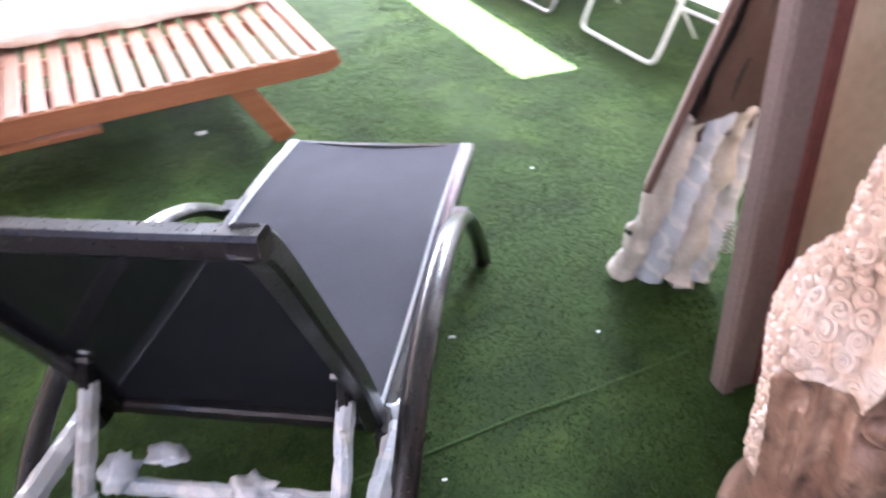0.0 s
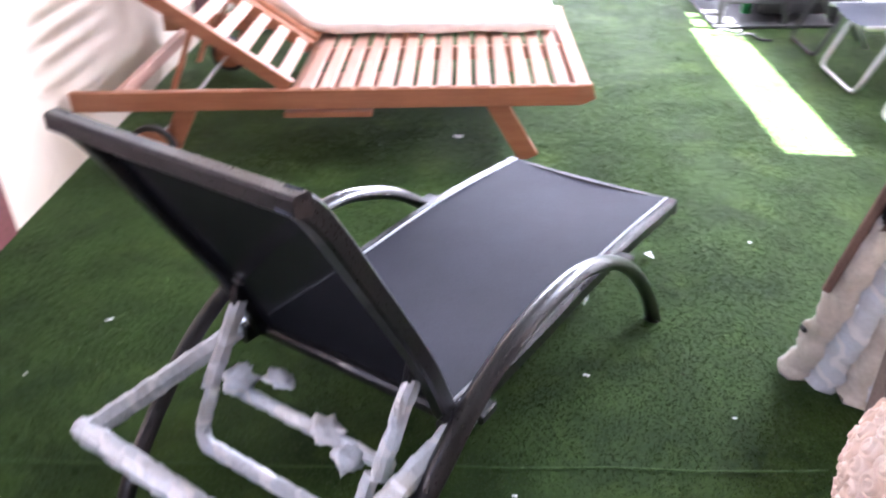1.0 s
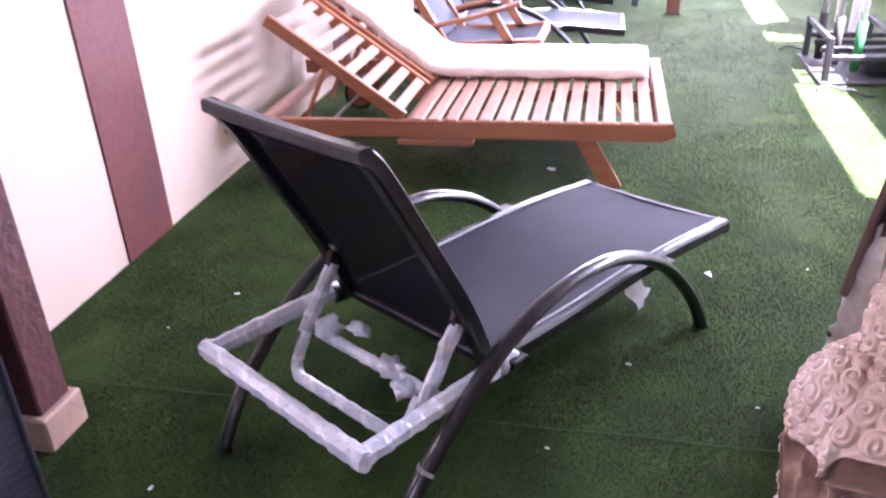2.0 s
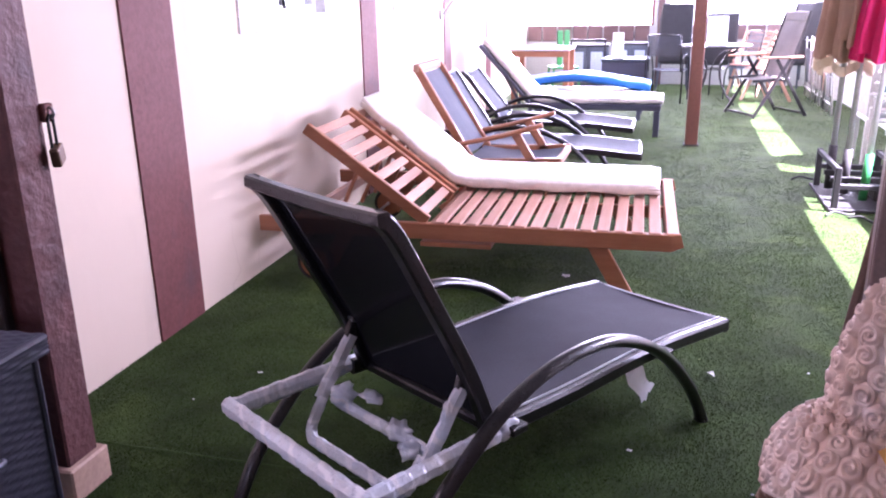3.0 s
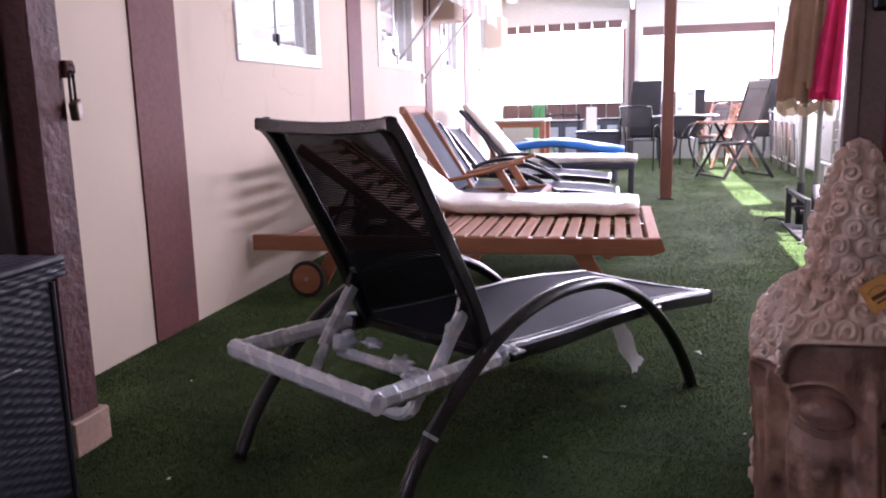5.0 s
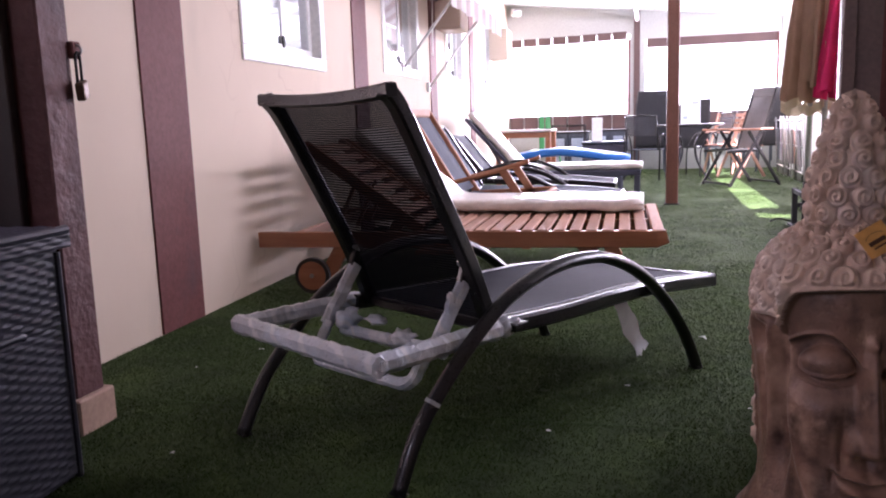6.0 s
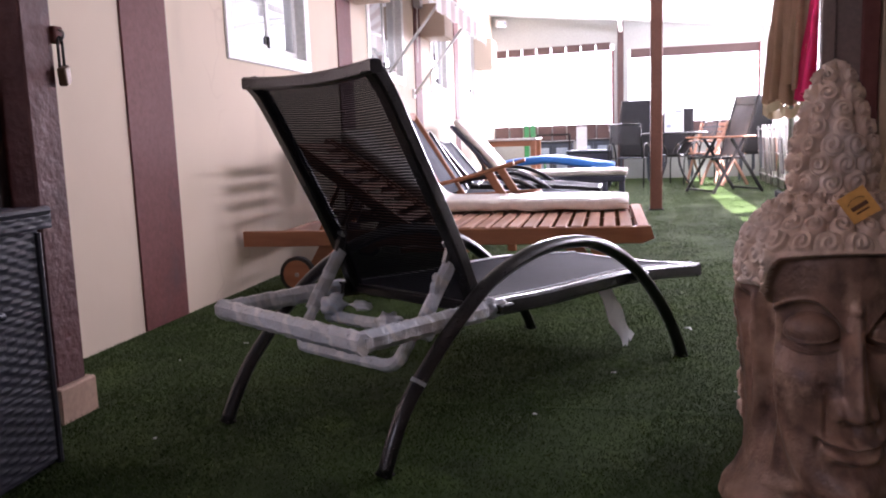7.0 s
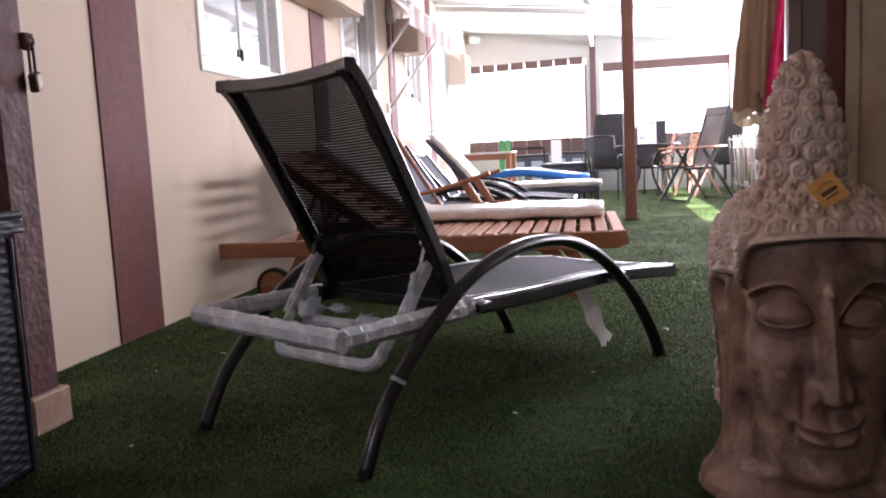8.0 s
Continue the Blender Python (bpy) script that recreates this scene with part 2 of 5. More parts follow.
PAPER = material("white_paper", (0.82, 0.82, 0.82), (0.78, 0.79, 0.8), 0.7, fine=40, bump=0.05)
GREYINK = material("grey_print", (0.35, 0.42, 0.5), (0.4, 0.45, 0.52), 0.7, bump=0)
PINK = sheet_material("pink_canvas", (0.60, 0.015, 0.115), 0.25, 0.8)
BEIGE = sheet_material("beige_canvas", (0.43, 0.275, 0.19), 0.25, 0.8)
CREAMCANVAS = sheet_material("cream_canvas", (0.66, 0.54, 0.38), 0.25, 0.8)
GREEN = material("green_plastic", (0.03, 0.26, 0.07), (0.03, 0.22, 0.06), 0.35, fine=40, bump=0.05)
BLUE = material("blue_vinyl", (0.03, 0.20, 0.62), (0.03, 0.17, 0.55), 0.45, coarse=5, fine=40, bump=0.2)
SLATE = material("slate_laminate", (0.055, 0.07, 0.09), (0.07, 0.085, 0.105), 0.5, fine=70)
TEAL = material("teal_cloth", (0.20, 0.30, 0.33), (0.17, 0.27, 0.3), 0.8, fine=120, bump=0.3)
BROWNFABRIC = material("brown_cloth", (0.16, 0.095, 0.075), (0.2, 0.12, 0.09), 0.85, fine=160, bump=0.4)
STRIPEGREY = sheet_material("awning_grey", (0.62, 0.52, 0.50), 0.4, 0.8)
STRIPEWHITE = sheet_material("awning_white", (0.82, 0.79, 0.78), 0.4, 0.8)
DOORPAINT = material("brown_aluminium", (0.21, 0.155, 0.142), (0.235, 0.175, 0.16), 0.38, 0.15, coarse=3, fine=90, bump=0.08)
DOORPANEL = material("cream_panel", (0.60, 0.47, 0.34), (0.54, 0.42, 0.30), 0.5, coarse=2, fine=40, bump=0.15)
PLATE = glass_material("window_glass")
HAZE = glow_material("bright_haze", (1.0, 0.99, 0.97), 0.55)
NEARBLACK = material("near_black", (0.018, 0.010, 0.009), (0.026, 0.014, 0.012), 0.55, fine=40, stretch=(9, 9, 1))
CONCRETE = material("concrete", (0.42, 0.40, 0.37), (0.36, 0.34, 0.32), 0.9, coarse=0.4, fine=12, bump=0.3)


# ---------------------------------------------------------------- mesh helpers
def part(name, bm, mat, parent=None, label="", smooth=False):
    """Links a bmesh as one mesh object under a thing or a part."""
    me = bpy.data.meshes.new(name)
    bm.to_mesh(me)
    bm.free()
    me.materials.append(mat)
    if smooth:
        me.shade_smooth()
    ob = new(name, me)
    ob.parent = parent
    return tagged(ob, label)


def thing(name, m, label, category, group="", kind=""):
    ob = new(name)
    ob.empty_display_size = 0.1
    ob.matrix_basis = m
    return tagged(ob, label, category, group, kind)


def solo(name, bm, mat, label, category, group="", kind="", smooth=False, m=None):
    ob = tagged(part(name, bm, mat, None, label, smooth), label, category, group, kind)
    if m is not None:
        ob.matrix_basis = m
    return ob


def append(bm, other):
    me = bpy.data.meshes.new("tmp")
    other.to_mesh(me)
    other.free()
    bm.from_mesh(me)
    bpy.data.meshes.remove(me)


def box(bm, x0, x1, y0, y1, z0, z1, bevel=0.0, m=None, seg=1):
    """A box from corner to corner, its edges rounded."""
    t = bmesh.new()
    bmesh.ops.create_cube(t, size=1)
    bmesh.ops.transform(t, verts=t.verts, matrix=Matrix.LocRotScale(((x0 + x1) / 2, (y0 + y1) / 2, (z0 + z1) / 2), None,
                                                                  (abs(x1 - x0), abs(y1 - y0), abs(z1 - z0))))
    if bevel:
        bmesh.ops.bevel(t, geom=list(t.edges), offset=bevel, segments=seg, affect="EDGES", profile=0.5)
    if m is not None:
        bmesh.ops.transform(t, verts=t.verts, matrix=m)
    append(bm, t)
    return bm


def one_box(*a, **k):
    return box(bmesh.new(), *a, **k)


def circle(r, n=10, ry=None):
    ry = ry or r
    return [(r * math.cos(2 * math.pi * i / n), ry * math.sin(2 * math.pi * i / n)) for i in range(n)]


def rect(w, h, c=0.2):
    """A rectangle with cut corners, w across, h high."""
    k = c * min(w, h)
    a, b = w / 2, h / 2
    return [(a, -b + k), (a, b - k), (a - k, b), (-a + k, b), (-a, b - k), (-a, -b + k), (-a + k, -b), (a - k, -b)]


def sweep(bm, pts, profile, side=(0, 1, 0), closed=False, scales=None, caps=True):
    """Draws a profile along points. side: the way of the profile's first axis, kept square to the path."""
    pts = [Vector(p) for p in pts]
    side0 = Vector(side)
    rings = []
    n = len(pts)
    for i, p in enumerate(pts):
        a = pts[i - 1] if i or closed else pts[i]
        b = pts[(i + 1) % n] if i < n - 1 or closed else pts[i]
        d = (b - a).normalized()
        s = side0 - d * side0.dot(d)
        if s.length < 1e-4:
            s = Vector((1, 0, 0)) - d * d.x
        s.normalize()
        up = d.cross(s) * -1
        k = scales[i] if scales else 1.0
        rings.append([bm.verts.new(p + s * u * k + up * v * k) for u, v in profile])
    m = len(profile)
    for i in range(n if closed else n - 1):
        ra, rb = rings[i], rings[(i + 1) % n]
        for j in range(m):
            bm.faces.new((ra[j], ra[(j + 1) % m], rb[(j + 1) % m], rb[j]))
    if caps and not closed:
        bm.faces.new(rings[0][::-1])
        bm.faces.new(rings[-1])
    bmesh.ops.recalc_face_normals(bm, faces=bm.faces)
    return bm


def spline(pts, n=8):
    """A smooth run of points through the given ones."""
    pts = [Vector(p) for p in pts]
    out = []
    for i in range(len(pts) - 1):
        p0, p1, p2, p3 = pts[max(i - 1, 0)], pts[i], pts[i + 1], pts[min(i + 2, len(pts) - 1)]
        for k in range(n):
            t = k / n
            out.append(0.5 * ((2 * p1) + (p2 - p0) * t + (2 * p0 - 5 * p1 + 4 * p2 - p3) * t * t + (3 * p1 - p0 - 3 * p2 + p3) * t ** 3))
    return out + [pts[-1]]


def tube(pts, r, n=10, side=(0, 1, 0), closed=False):
    return sweep(bmesh.new(), pts, circle(r, n), side, closed)


def rounded(pts, r=0.04, n=5):
    """A polyline with its inner corners rounded."""
    pts = [Vector(p) for p in pts]
    out = [pts[0]]
    for a, b, c in zip(pts, pts[1:], pts[2:]):
        k = min(r, (a - b).length / 2, (c - b).length / 2)
        p, q = b + (a - b).normalized() * k, b + (c - b).normalized() * k
        out += [p.lerp(b, t).lerp(b.lerp(q, t), t) for t in [i / n for i in range(n + 1)]]
    return out + [pts[-1]]


def lathe(bm, profile, n=24, m=None):
    """Turns (radius, height) pairs round z."""
    t = bmesh.new()
    rings = [[t.verts.new((r * math.cos(2 * math.pi * i / n), r * math.sin(2 * math.pi * i / n), z)) for i in range(n)] for r, z in profile]
    for a, b in zip(rings, rings[1:]):
        for i in range(n):
            t.faces.new((a[i], a[(i + 1) % n], b[(i + 1) % n], b[i]))
    t.faces.new(rings[0][::-1])
    t.faces.new(rings[-1])
    if m is not None:
        bmesh.ops.transform(t, verts=t.verts, matrix=m)
    append(bm, t)
    return bm


def panel_grid(place, nu, nv, thick=0.0):
    """A sheet over u, v in 0..1 by a function; with UVs in metres."""
    bm = bmesh.new()
    g = [[bm.verts.new(place(i / nu, j / nv)) for j in range(nv + 1)] for i in range(nu + 1)]
    uv = bm.loops.layers.uv.new("UVMap")
    lu = (g[0][0].co - g[nu][0].co).length
    lv = sum((g[0][j].co - g[0][j + 1].co).length for j in range(nv))
    for i in range(nu):
        for j in range(nv):
            f = bm.faces.new((g[i][j], g[i + 1][j], g[i + 1][j + 1], g[i][j + 1]))
            for lp, (a, b) in zip(f.loops, ((i, j), (i + 1, j), (i + 1, j + 1), (i, j + 1))):
                lp[uv].uv = (a / nu * lu, b / nv * lv)
    if thick:
        bmesh.ops.solidify(bm, geom=bm.faces[:], thickness=thick)
    return bm


def crumple(bm, amount, scale, seed=0.0):
    for v in bm.verts:
        v.co += Vector((noise.noise(v.co * scale + Vector((seed, 0, 0))), noise.noise(v.co * scale + Vector((0, seed + 7, 0))),
                        noise.noise(v.co * scale + Vector((0, 3, seed))))) * amount
    return bm


# ---------------------------------------------------------------- setting
def floor_sheet():
    bm = bmesh.new()
    nx, ny = 50, 90
    g = [[bm.verts.new((-3.2 + 6.3 * i / nx, -3.0 + 17.1 * j / ny,
                        0.004 * noise.noise(Vector((i * 0.35, j * 0.35, 0))) - 0.004)) for j in range(ny + 1)] for i in range(nx + 1)]
    for i in range(nx):
        for j in range(ny):
            bm.faces.new((g[i][j], g[i + 1][j], g[i + 1][j + 1], g[i][j + 1]))
    return bm


solo("floor", floor_sheet(), TURF, "green artificial turf carpet covering the whole terrace floor", "artificial turf", kind="structure", smooth=True)
solo("ground", one_box(-300, 300, -300, 300, -0.3, -0.06), CONCRETE, "pale concrete ground outside the terrace", "ground", kind="structure")


def turf_blades(x0, x1, y0, y1, count, seed):
    rng = np.random.default_rng(seed)
    ys = np.linspace(y0, y1, 400)
    dense = 1 / (1 + (np.maximum(ys - 2.6, 0) / 3.2) ** 2) + 0.12
    total = np.cumsum(dense)
    x, y = rng.uniform(x0, x1, count), np.interp(rng.uniform(total[0], total[-1], count), total, ys)
    wide = np.sqrt(dense[0] / np.interp(y, ys, dense))
    # pile taller towards the camera: darkens the near turf by its shape
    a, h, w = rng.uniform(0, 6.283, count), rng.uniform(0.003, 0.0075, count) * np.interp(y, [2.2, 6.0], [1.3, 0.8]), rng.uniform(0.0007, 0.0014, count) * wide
    lean, la = rng.uniform(0.2, 1.1, count) * h, rng.uniform(0, 6.283, count)
    z = np.full(count, -0.004)
    p0 = np.stack([x - np.cos(a) * w, y - np.sin(a) * w, z], 1)
    p1 = np.stack([x + np.cos(a) * w, y + np.sin(a) * w, z], 1)
    p2 = np.stack([x + np.cos(la) * lean, y + np.sin(la) * lean, z + h], 1)
    v = np.stack([p0, p1, p2], 1).reshape(-1, 3)
    me = bpy.data.meshes.new("turf_pile")
    me.from_pydata(v.tolist(), [], np.arange(count * 3).reshape(-1, 3).tolist())
    me.materials.append(BLADE)
    return tagged(new("turf_pile", me), "short green plastic pile of the artificial turf", "turf pile", kind="stuff")


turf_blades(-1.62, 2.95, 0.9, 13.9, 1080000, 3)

for pts in (((-1.37, 2.03), (1.2, 2.06)), ((-0.5, 3.93), (0.74, 3.98), (1.19, 3.95), (2.0, 3.9))):
    bm = bmesh.new()
    run = spline([(x, y, 0.0006) for x, y in pts], 24)
    run = [p + Vector((0.006 * noise.noise(p * 9), 0.008 * noise.noise(p * 7 + Vector((4, 1, 0))), 0)) for p in run]
    sweep(bm, run, circle(0.004, 6, 0.0012), side=(0.3, 1, 0))
    solo("turf_seam", bm, SEAM, "dark seam between two lengths of turf", "turf seam", kind="structure")

# left wall with four window openings; the bays between them are full height
WALL_T, WALL_TOP = 0.22, 3.3
WINDOWS = ((3.80, 4.97, 1.30, 2.30), (6.41, 7.59, 1.37, 2.37), (8.88, 9.83, 1.37, 2.37), (11.33, 12.05, 1.37, 2.37))
bm = bmesh.new()
y = 1.6
for y0, y1, z0, z1 in WINDOWS:
    box(bm, LEFT_X - WALL_T, LEFT_X, y, y0, -0.05, WALL_TOP)
    box(bm, LEFT_X - WALL_T, LEFT_X, y0, y1, -0.05, z0)
    box(bm, LEFT_X - WALL_T, LEFT_X, y0, y1, z1, WALL_TOP)
    y = y1
box(bm, LEFT_X - WALL_T, LEFT_X, y, FAR_Y + 0.2, -0.05, WALL_TOP)
solo("wall_west", bm, PLASTER, "cream rendered outside wall with brown painted bands", "wall", kind="structure", m=WEST_FLAT)
for y0, y1 in ((2.812, 3.168), (5.60, 5.93), (8.08, 8.36), (10.32, 10.62)):
    bm = bmesh.new()
    box(bm, LEFT_X - 0.05, LEFT_X + 0.010, y0, y1, 0.0, WALL_TOP - 0.01)
    solo("wall_band", bm, BROWN, "brown painted vertical band on the cream wall", "painted band", "wall bands", "structure", m=WEST_FLAT)


def window(y0, y1, z0, z1):
    m = thing("window_1", WEST, "white aluminium sliding window with two panes in the cream wall", "window", "wall windows", "structure")
    f = 0.05
    bm = bmesh.new()
    for a, b, c, d in ((y0 - 0.03, y1 + 0.03, z0 - 0.035, z0 + f), (y0 - 0.03, y1 + 0.03, z1 - f, z1 + 0.03),
                       (y0 - 0.03, y0 + f, z0 + f, z1 - f), (y1 - f, y1 + 0.03, z0 + f, z1 - f)):
        box(bm, -0.08, 0.014, a, b, c, d, 0.006)
    part("window_frame", bm, WHITE, m)
    mid = (y0 + y1) / 2
    for k, (a, b) in enumerate(((y0 + f, mid + 0.03), (mid - 0.03, y1 - f))):
        x = -0.035 - 0.03 * k
        bm = bmesh.new()
        for p, q, c, d in ((a, b, z0 + f, z0 + f + 0.05), (a, b, z1 - f - 0.05, z1 - f), (a, a + 0.045, z0 + f + 0.05, z1 - f - 0.05),
                           (b - 0.045, b, z0 + f + 0.05, z1 - f - 0.05)):
            box(bm, x - 0.012, x + 0.012, p, q, c, d, 0.004)
        sash = part("sash", bm, WHITE, m)
        part("pane", one_box(x - 0.003, x + 0.003, a + 0.04, b - 0.04, z0 + f + 0.045, z1 - f - 0.045), PLATE, sash, "grey reflecting glass pane")
    part("latch", one_box(-0.03, -0.012, mid - 0.018, mid + 0.008, z0 + 0.08, z0 + 0.15, 0.004), RUBBER, m, "small black latch")
    bm = one_box(-0.2, -0.16, y0, y1, z0, z1)
    part("blind", bm, PVC, m, "pale blind behind the glass")


for w in WINDOWS:
    window(*w)

# dark partition and its post beside the camera, on a tiled skirting
bm = one_box(-3.2, -0.940, 1.735, 1.862, 0.10, 2.62, 0.006)
solo("partition_wall", bm, ROUGHBROWN, "dark brown rough painted wall end beside the terrace", "wall", kind="structure")
bm = one_box(-3.2, -0.918, 1.715, 1.882, -0.01, 0.105, 0.006)
solo("skirting_block", bm, TILE, "pale terracotta skirting block under the brown wall end", "skirting", kind="structure")

# the unseen room behind the camera, added to dim the foreground and bounce some light
bm = bmesh.new()
box(bm, -3.3, -3.2, -3.1, 2.01, -0.05, 2.62)
box(bm, 3.2, 3.3, -3.1, 2.2, -0.05, 2.62)
# back wall with an invented window hole for the fill lamp
box(bm, -3.2, -2.75, -3.1, -3.0, -0.05, 2.62)
box(bm, -1.65, 3.2, -3.1, -3.0, -0.05, 2.62)
box(bm, -2.75, -1.65, -3.1, -3.0, -0.05, 1.4)
box(bm, -2.75, -1.65, -3.1, -3.0, 2.3, 2.62)
# unseen block that keeps direct sun out above the side wall
box(bm, 3.02, 3.2, 0.5, 2.2, 2.2, 2.70)
solo("wall_room", bm, ROOMPAINT, "plain unseen walls added round the room behind the camera", "wall", kind="structure")
# ceiling edge stops short so that light from above reaches the statue
solo("ceiling", one_box(-3.3, 3.3, -3.1, 0.72, 2.62, 2.75), ROOMPAINT, "plain unseen ceiling added over the room behind the camera", "ceiling", kind="structure")


# near-black panel set against the partition's front face
solo("dark_panel", one_box(-2.6, -1.03, 1.70, 1.73, 0.108, 2.3, 0.004), NEARBLACK, "near-black panel beside the brown wall end", "door", kind="structure")

# canopy over the terrace, sloping down away from the house
def canopy_z(x):
    return 2.86 - (x - LEFT_X) * 0.100


bm = bmesh.new()
n = 8
for i in range(4):
    # first sheet runs on, unseen, over the room to light the statue's top
    y0, y1 = (2.06 + 3.05 * i) if i else 0.66, 2.06 + 3.05 * (i + 1) - 0.02
    v = [[bm.verts.new((EAVE_X + (RIGHT_X + 0.05 - EAVE_X) * k / n, yy, canopy_z(EAVE_X + (RIGHT_X + 0.05 - EAVE_X) * k / n) - sag)) for k in range(n + 1)]
         for yy, sag in ((y0, 0), (y0 * 0.75 + y1 * 0.25, 0.02), ((y0 + y1) / 2, 0.03), (y0 * 0.25 + y1 * 0.75, 0.02), (y1, 0))]
    for a, b in zip(v, v[1:]):
        for k in range(n):
            bm.faces.new((a[k], a[k + 1], b[k + 1], b[k]))
solo("ceiling_canopy", bm, CANOPY, "white translucent canopy sheets over the terrace", "canopy", kind="structure", smooth=True)
for i in range(1, 4):
    yy = 2.06 + 3.05 * i - 0.01
    bm = sweep(bmesh.new(), [(EAVE_X + 0.1, yy, canopy_z(EAVE_X + 0.1) - 0.05), (RIGHT_X, yy, canopy_z(RIGHT_X) - 0.05)], rect(0.06, 0.08))
    solo("roof_beam", bm, WHITE, "white painted metal beam under the canopy", "beam", "roof beams", "structure")
for x in (0.55,):
    bm = sweep(bmesh.new(), [(x, 2.06, canopy_z(x) - 0.14), (x, FAR_Y, canopy_z(x) - 0.14)], rect(0.06, 0.09), side=(1, 0, 0))
    solo("roof_purlin", bm, WHITE, "white metal purlin along the terrace roof", "beam", kind="structure")

# far wall with two wide openings
bm = bmesh.new()
box(bm, EAVE_X, 0.44, FAR_Y, FAR_Y + 0.08, 2.29, 3.0)
box(bm, EAVE_X, 0.44, FAR_Y, FAR_Y + 0.08, -0.05, 0.955)
box(bm, 0.68, 2.84, FAR_Y, FAR_Y + 0.08, 2.19, 3.0)
box(bm, 0.68, 2.84, FAR_Y, FAR_Y + 0.08, -0.05, 0.95)
box(bm, 0.44, 0.50, FAR_Y - 0.03, FAR_Y + 0.08, -0.05, 3.0)
box(bm, 0.60, 0.68, FAR_Y - 0.03, FAR_Y + 0.08, -0.05, 3.0)
box(bm, 2.84, RIGHT_X + 0.12, FAR_Y - 0.03, FAR_Y + 0.08, -0.05, 3.0)
solo("wall_north", bm, GREYEDWHITE, "white sheeted end wall with two wide window openings", "wall", kind="structure")
solo("wall_post", one_box(0.50, 0.60, FAR_Y - 0.05, FAR_Y + 0.06, 0, 2.9, 0.006), BROWNFLAP, "dark brown post between the end windows", "post", kind="structure")
for x0, x1 in ((0.40, 0.44), (2.76, 2.80)):
    solo("window_post", one_box(x0, x1, FAR_Y - 0.06, FAR_Y - 0.035, 0.95, 2.19), BROWN, "dark thin window edge strip", "strip", "edge strips", "structure")


def flap_row(name, x0, x1, count, z0, z1, lean):
    top = thing(name, pose(0, FAR_Y - 0.02, 0), "row of brown canvas flaps edging the clear end window", "window flaps", "window flaps", "structure")
    step = (x1 - x0) / count
    for i in range(count):
        a, b = x0 + step * i + 0.012, x0 + step * (i + 1) - 0.012
        part("flap", crumple(one_box(a, b, -0.012, -0.004, z0 + lean * i, z1 + lean * i, 0.002), 0.006, 6, i), BROWNFLAP, top)


flap_row("valance", LEFT_X - 0.27, 0.39, 8, 2.155, 2.285, 0.006)
flap_row("valance", 0.70, 2.78, 1, 2.04, 2.19, 0.0)
flap_row("window_skirt", LEFT_X - 0.27, 0.39, 8, 0.70, 0.955, 0.0)
flap_row("window_skirt", 0.72, 2.76, 7, 0.72, 0.95, 0.0)

# right side: white sheeting below, open strip under the roof
bm = bmesh.new()
box(bm, RIGHT_X, RIGHT_X + 0.04, 2.2, FAR_Y, -0.05, 1.82)
# upper panels are made up: they end and break the sun strip on the turf
box(bm, RIGHT_X, RIGHT_X + 0.04, 2.2, 3.74, 1.82, 2.62)
box(bm, RIGHT_X, RIGHT_X + 0.04, 6.05, 6.95, 1.82, 2.45)
box(bm, RIGHT_X, RIGHT_X + 0.04, 7.28, 7.62, 1.82, 2.45)
solo("wall_east", bm, PVC, "white plastic sheeting along the open terrace side", "side sheeting", kind="structure")
for yy in (3.55, 6.1, 9.1, 12.1):
    solo("side_post", one_box(RIGHT_X - 0.09, RIGHT_X - 0.01, yy - 0.04, yy + 0.04, 0, 2.38, 0.005), WHITE, "white metal post of the terrace side", "post", "side posts", "structure")

# pole in the middle of the terrace
pole = thing("roof_pole", pose(0.97, 8.22, 0), "slim brown metal pole holding the canopy", "pole")
part("shaft", one_box(-0.06, 0.06, -0.06, 0.06, 0, 2.60, 0.012, seg=2), POLEPAINT, pole)
part("foot", one_box(-0.075, 0.075, -0.075, 0.075, 0, 0.012, 0.004), RUBBER, pole, "dark foot plate")

# bright hazy distance outside the openings
solo("backdrop", one_box(-30, 40, 30, 30.2, -0.06, 16), HAZE, "bright hazy sky beyond the end windows", "backdrop", kind="structure")


# ---------------------------------------------------------------- sun loungers
def wrap_tube(pts, w, h, side, seed=0, pitch=0.05):
    """A tube wound with foam tape: steps where the windings overlap, and wrinkles."""
    fine = []
    pts = [Vector(p) for p in pts]
    for a, b in zip(pts, pts[1:]):
        k = max(int((b - a).length / 0.008), 1)
        fine += [a.lerp(b, i / k) for i in range(k)]
    fine.append(pts[-1])
    prof = [Vector(a).lerp(Vector(b), k / 3) for a, b in zip(rect(w, h, 0.35), rect(w, h, 0.35)[1:] + rect(w, h, 0.35)[:1]) for k in range(3)]
    bm = sweep(bmesh.new(), fine, prof, side)
    bm.verts.ensure_lookup_table()
    run, m = 0.0, len(prof)
    for i, p in enumerate(fine):
        run += (p - fine[i - 1]).length if i else 0
        for j in range(m):
            v = bm.verts[i * m + j]
            turn = (run / pitch + j / m + 0.25 * noise.noise(p * 12)) % 1.0
            v.co = p + (v.co - p) * (0.98 + 0.13 * turn + 0.05 * noise.noise(p * 30))
    return crumple(bm, 0.002, 38, seed)


def lump(centre, size, seed):
    """A crumpled knot of plastic film."""
    bm = bmesh.new()
    bmesh.ops.create_icosphere(bm, subdivisions=3, radius=1)
    for v in bm.verts:
        d = 1 + 0.55 * noise.noise(v.co * 1.7 + Vector((seed, 0, 0))) + 0.3 * noise.noise(v.co * 4.5 + Vector((0, seed, 0)))
        v.co = Vector((v.co.x * size[0], v.co.y * size[1], v.co.z * size[2])) * d + Vector(centre)
    return bm


